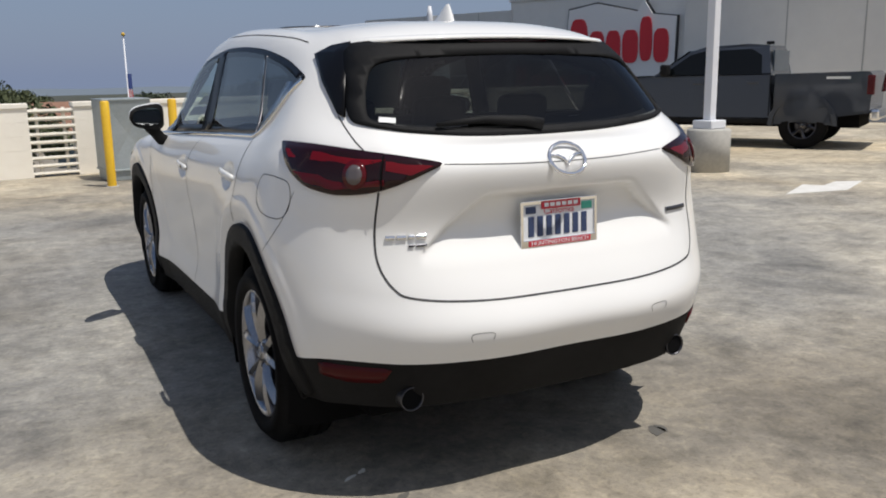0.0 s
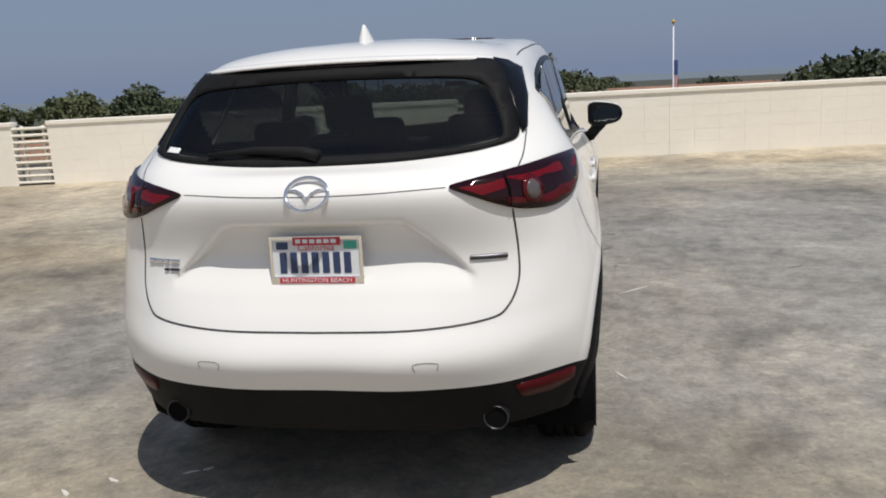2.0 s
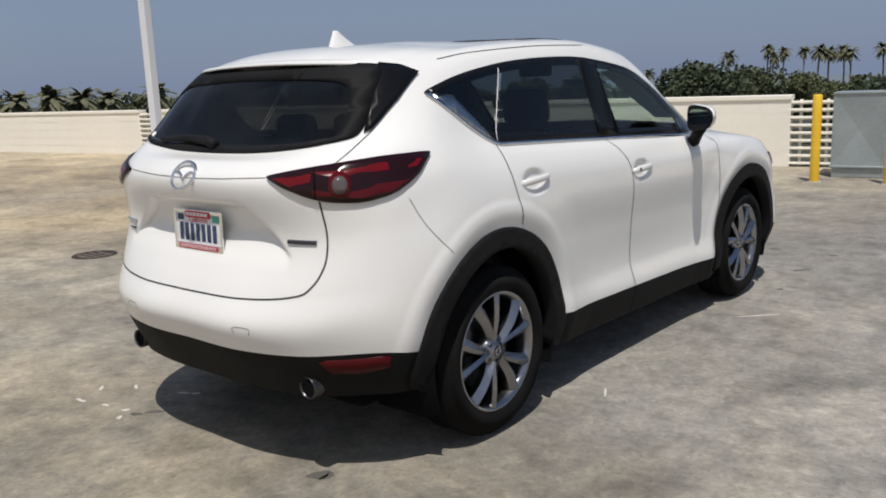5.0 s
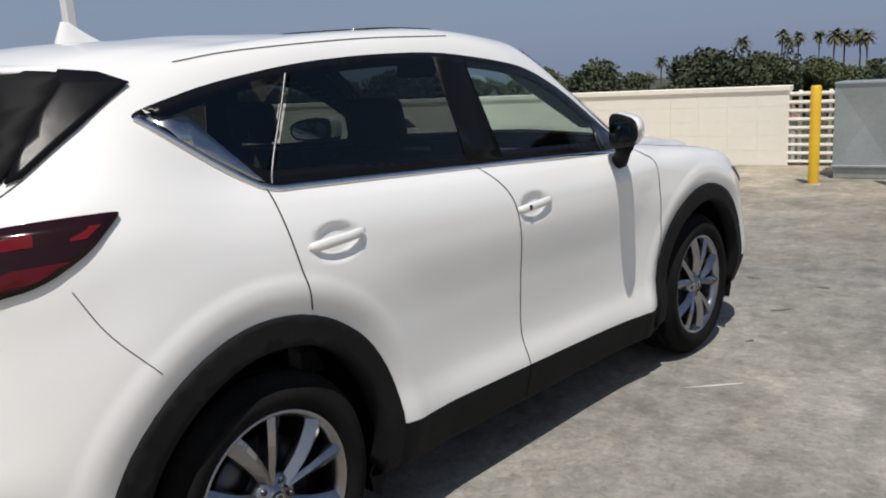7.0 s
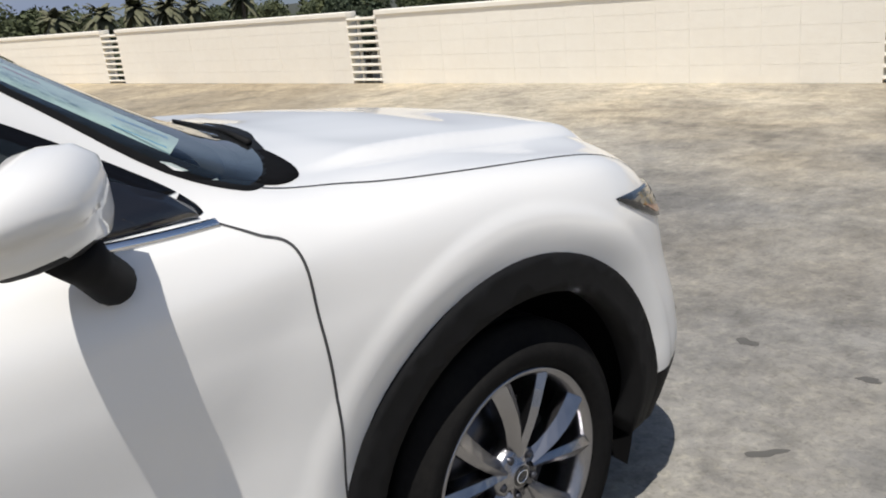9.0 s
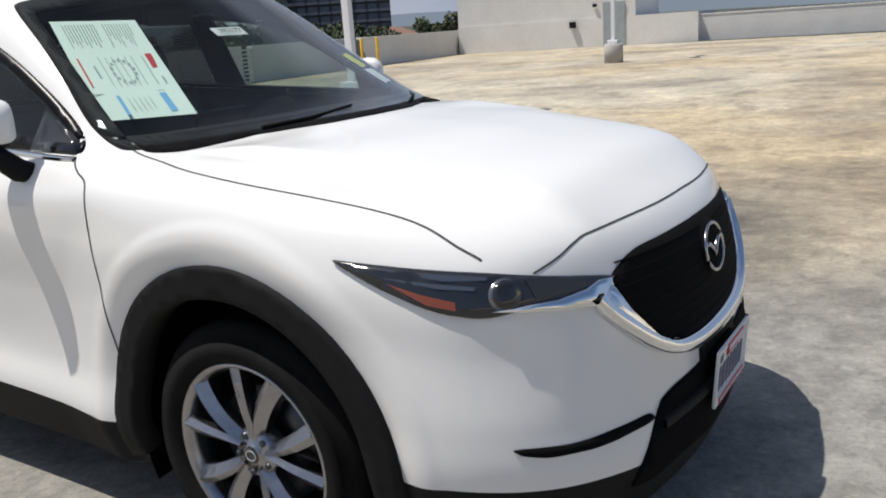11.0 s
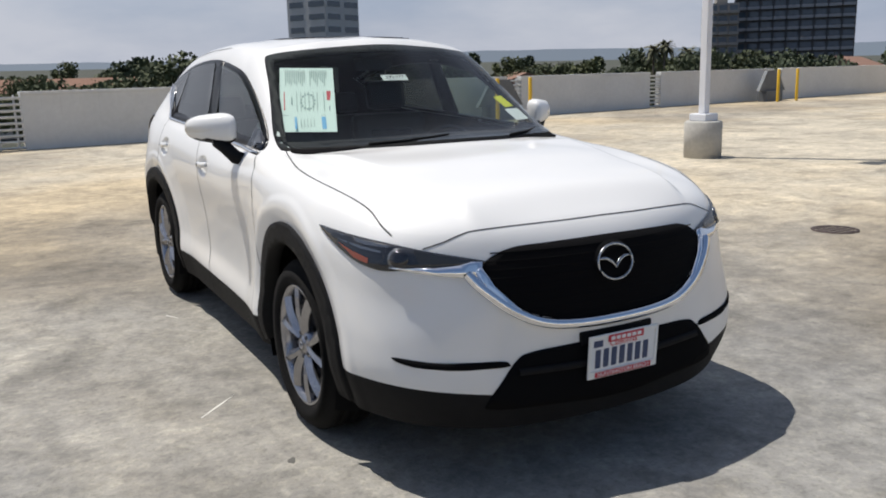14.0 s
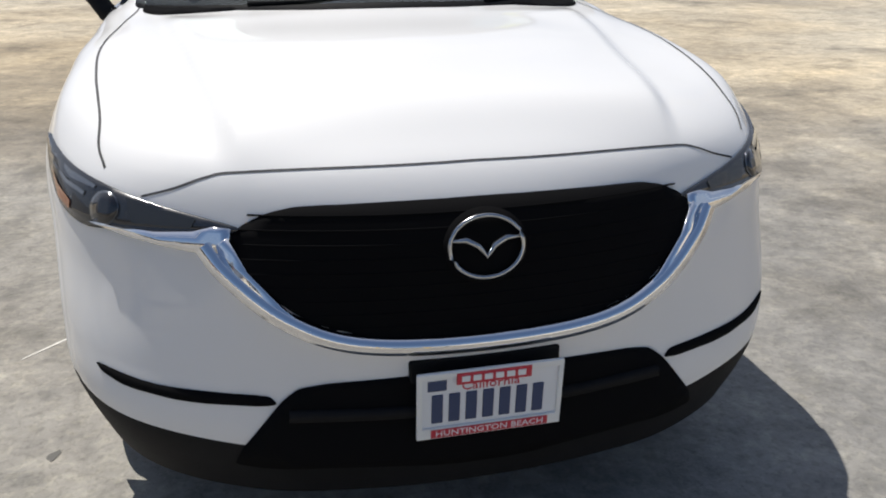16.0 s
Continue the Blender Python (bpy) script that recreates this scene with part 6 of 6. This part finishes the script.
def trunk_mesh(seed, height, r0):
    rnd = random.Random(seed)
    bm = bmesh.new()
    tube(bm, [(0, 0, 0), (0.1, 0, height * 0.3), (0.0, 0.1, height * 0.6), (0.1, 0.1, height * 0.9)], [r0, r0 * 0.8, r0 * 0.55, r0 * 0.2], 8)
    for k in range(5):
        a = 2 * math.pi * k / 5 + rnd.random()
        tube(bm, [(0.05, 0.05, height * (0.35 + 0.07 * k)), (math.cos(a) * height * 0.14, math.sin(a) * height * 0.14, height * (0.5 + 0.07 * k)), (math.cos(a) * height * 0.26, math.sin(a) * height * 0.26, height * (0.62 + 0.07 * k))], [r0 * 0.4, r0 * 0.25, r0 * 0.08], 6)
    me = bpy.data.meshes.new("trunk")
    bm.to_mesh(me)
    bm.free()
    me.materials.append(BARK)
    return me


FAR_CROWNS = [(crown_mesh(k + 9, 3.8, 7.0, 1100, 0.42), trunk_mesh(k, 6.5, 0.3)) for k in range(3)]
CROWNS = [(crown_mesh(k, 3.6, 7.0, 6500, 0.19), trunk_mesh(k, 6.5, 0.3)) for k in range(3)]


def tree(x, y, size, k, far=False, group="trees beyond the deck"):
    base = land(x, y)
    t = thing("tree", "dark green leafy tree beyond the deck wall", "tree", pose(x, y, base, 0, 0, 40 * k) @ Matrix.Scale(size, 4), group)
    for nm, me in zip(("crown", "trunk"), (FAR_CROWNS if far else CROWNS)[k % 3]):
        o = new(nm, me)
        o.parent = t
    return t


def palm_meshes(seed):
    rnd = random.Random(seed)
    bm = bmesh.new()
    for k in range(46):
        a, e = rnd.random() * 2 * math.pi, rnd.uniform(-0.9, 1.1)
        ln = rnd.uniform(1.1, 1.7)
        out = Vector((math.cos(a), math.sin(a), 0))
        side = Vector((-math.sin(a), math.cos(a), 0))
        prev = None
        for t in np.linspace(0, 1, 5):
            p = out * ln * t * math.cos(e) + Vector((0, 0, ln * t * math.sin(e) - 0.7 * t * t))
            w = 0.26 * math.sin(math.pi * min(1, t * 0.8 + 0.15))
            row = (bm.verts.new(p - side * w), bm.verts.new(p + Vector((0, 0, 0.06))), bm.verts.new(p + side * w))
            if prev:
                bm.faces.new((prev[0], prev[1], row[1], row[0]))
                bm.faces.new((prev[1], prev[2], row[2], row[1]))
            prev = row
    crown = bpy.data.meshes.new("fronds")
    bm.to_mesh(crown)
    bm.free()
    crown.materials.append(PALM)
    bm = tube(bmesh.new(), [(0, 0, -14), (0.1, 0, -8), (0.15, 0.05, -3), (0, 0, 0)], [0.19, 0.14, 0.11, 0.15], 8)
    trunk = bpy.data.meshes.new("trunk")
    bm.to_mesh(trunk)
    bm.free()
    trunk.materials.append(BARK)
    return crown, trunk


PALMS = [palm_meshes(k) for k in range(3)]


def palm(x, y, top, size, k):
    t = thing("palm_tree", "tall fan palm with a shaggy crown", "palm", pose(x, y, top, 0, 0, 50 * k) @ Matrix.Scale(size, 4), "palms beyond the deck")
    for nm, me in zip(("fronds", "trunk"), PALMS[k % 3]):
        o = new(nm, me)
        o.parent = t


def bearing(deg, dist, x=1.0, y=-4.5):
    """A point at a bearing, counted from +y to the left."""
    return x - math.sin(radians(deg)) * dist, y + math.cos(radians(deg)) * dist


rnd = random.Random(21)
for deg in np.arange(0, 78, 1.25):
    x, y = bearing(deg + rnd.uniform(-0.7, 0.7), rnd.uniform(95, 210))
    tree(x, y, rnd.uniform(0.62, 1.32) * (1.28 if deg < 50 else 1.32), rnd.randrange(3))
for deg in np.arange(128, 186, 1.9):
    x, y = bearing(deg + rnd.uniform(-1, 1), rnd.uniform(95, 190), 2.1, 4.6)
    tree(x, y, rnd.uniform(0.85, 1.15) * 1.05, rnd.randrange(3))
for deg in np.arange(-2, 80, 1.6):
    x, y = bearing(deg + rnd.uniform(-0.8, 0.8), rnd.uniform(230, 420))
    tree(x, y, rnd.uniform(1.0, 1.7), rnd.randrange(3), True)
for deg in np.arange(120, 192, 1.3):
    x, y = bearing(deg + rnd.uniform(-0.8, 0.8), rnd.uniform(180, 400), 2.1, 4.6)
    tree(x, y, rnd.uniform(0.9, 1.6), rnd.randrange(3), True)
for deg, dist, size in ((-13.3, 80, 1.26), (-14.8, 84, 1.36), (-16.6, 78, 1.4), (-18, 80, 1.35), (0.3, 95, 1.25), (-7.6, 150, 1.2)):
    x, y = bearing(deg, dist)
    tree(x, y, size, int(dist) % 3)
for deg, dist, size in ((169.0, 85, 1.42), (173, 110, 1.1), (134.5, 120, 1.35), (132.8, 125, 1.4), (128.5, 110, 1.3), (129.6, 115, 1.35), (127.0, 112, 1.2)):
    x, y = bearing(deg, dist, 2.1, 4.6)
    tree(x, y, size, int(dist) % 3)
for deg, dist, elev, size in ((25.8, 250, 0.35, 1.6), (22.1, 260, 0.5, 1.4), (20.9, 240, 1.25, 1.8), (18.6, 235, 1.5, 1.7), (18.3, 250, 1.0, 1.6), (17.7, 245, 1.3, 1.7), (16.6, 250, 1.3, 1.5), (15.7, 240, 1.35, 1.9), (15.2, 245, 1.2, 1.9), (14.4, 240, 1.3, 1.9), (14.0, 236, 1.1, 1.8), (12.3, 240, 1.3, 1.8), (11.1, 250, 1.0, 1.5), (10.7, 245, 1.1, 1.7), (10.2, 240, 1.3, 1.8), (9.9, 242, 1.45, 1.8), (9.3, 240, 1.65, 1.7), (7.5, 240, 1.35, 1.8), (7.1, 244, 1.2, 1.7), (5.6, 250, 1.2, 1.6), (5.0, 245, 1.25, 1.6), (4.3, 240, 1.5, 1.8), (3.9, 250, 1.2, 1.5), (3.1, 240, 0.95, 1.8), (57.1, 95, 0.6, 1.6), (60.0, 92, 0.35, 1.5), (61.5, 90, 0.5, 1.6), (63.3, 88, 0.65, 1.6), (65.2, 86, 0.45, 1.5), (68, 90, 0.4, 1.5)):
    x, y = bearing(deg, dist)
    palm(x, y, 1.45 + dist * math.tan(radians(elev)) - 0.65 * size, size * 0.95, int(deg * 3))
for deg, elev in ((136.7, 1.7), (137.4, 1.5), (135.3, 1.25)):
    x, y = bearing(deg, 150, 2.1, 4.6)
    palm(x, y, 1.4 + 150 * math.tan(radians(elev)) - 1.0, 1.4, int(deg))


def house(x, y, turn, w, d, h):
    base, h = land(x, y), h * 0.82
    o = thing("house", "pale house with a low terracotta roof", "house", pose(x, y, base, 0, 0, turn), "houses beyond the deck")
    part("wall", boxed(-w / 2, w / 2, -d / 2, d / 2, 0, h), HOUSEWALL, o)
    bm = prism(bmesh.new(), [(-d / 2 - 0.5, h), (d / 2 + 0.5, h), (0, h + d * 0.22)], -w / 2 - 0.5, w / 2 + 0.5, "yz")
    part("roof", bm, ROOFTILE, o)
    for k in range(3):
        part("window", boxed(-w / 2 + w * (k + 0.6) / 3.6, -w / 2 + w * (k + 1.0) / 3.6, -d / 2 - 0.05, d / 2 + 0.05, h * 0.35, h * 0.75), BLUEGLASS, o)


for deg, dist, turn, w, d, h in ((-2, 112, 5, 36, 14, 7.6), (-9, 125, -8, 26, 14, 7.4), (22, 105, 30, 16, 11, 6.2), (34, 115, 20, 18, 10, 5.6), (46, 120, 60, 20, 12, 6.0), (60, 130, 50, 22, 12, 6.5), (74, 140, 80, 20, 12, 6.4)):
    x, y = bearing(deg, dist)
    house(x, y, turn, w, d, h)

# flag pole
fx, fy = bearing(-4.8, 62)
fp = thing("flagpole", "tall flagpole with a limp striped flag", "flagpole", pose(fx, fy, land(fx, fy) - 3.2))
part("pole", tube(bmesh.new(), [(0, 0, 0), (0, 0, 17.2)], [0.08, 0.045], 8), POLEWHITE, fp)
part("finial", lathe(bmesh.new(), [(17.15, 0.0), (17.2, 0.12), (17.35, 0.12), (17.45, 0.0)], 10, "z"), YELLOW, fp)
for k in range(5):
    part("flag_stripe", boxed(0.04 + 0.05 * k, 0.10 + 0.05 * k, -0.04, 0.04, 12.2 - 0.1 * k, 14.6 - 0.25 * k), FLAGRED if k % 2 == 0 else SIGNWHITE, fp)
part("flag_corner", boxed(0.03, 0.3, -0.055, 0.055, 13.7, 14.7), FLAGBLUE, fp)


# towers behind the far wall
def tower(name, label, deg, dist, w, d, top, floors, mat, band, bays, turn):
    x, y = bearing(deg, dist, 2.1, 4.6)
    base = land(x, y)
    o = thing(name, label, "tower", pose(x, y, base, 0, 0, turn))
    h = top - base
    part("core_wall", boxed(-w / 2, w / 2, -d / 2, d / 2, 0, h), mat, o)
    part("roof_house", boxed(-w * 0.15, w * 0.2, -d * 0.2, d * 0.2, h, h + 4), mat, o)
    fh = h / floors
    for f in range(floors):
        for b in range(bays):
            x0 = -w / 2 + w * (b + 0.12) / bays
            x1 = -w / 2 + w * (b + 0.88) / bays
            part("window", boxed(x0, x1, -d / 2 - 0.08, -d / 2 + 0.3, fh * (f + 0.32), fh * (f + 0.80)), BLUEGLASS, o)
            part("balcony", boxed(x0 - 0.2, x1 + 0.2, -d / 2 - 0.9, -d / 2, fh * f + 0.02, fh * (f + 0.28)), band, o)
    return o


def far_tower(deg, dist, w, d, top, turn, floors):
    x, y = bearing(deg, dist, 2.1, 4.6)
    base = land(x, y)
    o = thing("office_tower", "white office tower with dark window bands", "tower", pose(x, y, base, 0, 0, turn))
    h = top - base
    part("core_wall", boxed(-w / 2, w / 2, -d / 2, d / 2, 0, h), TOWERWHITE, o)
    fh = h / floors
    for f in range(floors):
        for q in range(4):
            m = Matrix.Rotation(radians(90 * q), 4, "Z")
            ww, dd = (w, d) if q % 2 == 0 else (d, w)
            for b in range(2):
                x0 = -ww / 2 + ww * (0.07 + 0.50 * b)
                part("window_band", boxed(x0, x0 + ww * (0.40 if b else 0.36), -dd / 2 - 0.1, -dd / 2 + 0.2, fh * (f + 0.35), fh * (f + 0.8), 0, m), BLUEGLASS, o)
    return o


tower("apartment_tower", "dark apartment tower with rows of pale balconies", 129.2, 205, 24, 10, 24.0, 14, TOWERDARK, BALCONY, 9, 128)
tower("apartment_wing", "grey concrete apartment wing with recessed balconies", 133.5, 190, 6.0, 12, 13.6, 10, TOWERGREY, TOWERGREY, 3, 140)
far_tower(158.7, 260, 15.5, 14, 44.0, 30, 14)
for deg, dist, turn, w, d, h in ((126, 130, 30, 30, 14, 8.5), (120, 140, 30, 26, 14, 8.8), (146, 140, 60, 30, 12, 7.0), (178, 150, 10, 40, 12, 7.4)):
    x, y = bearing(deg, dist, 2.1, 4.6)
    house(x, y, turn, w, d, h)
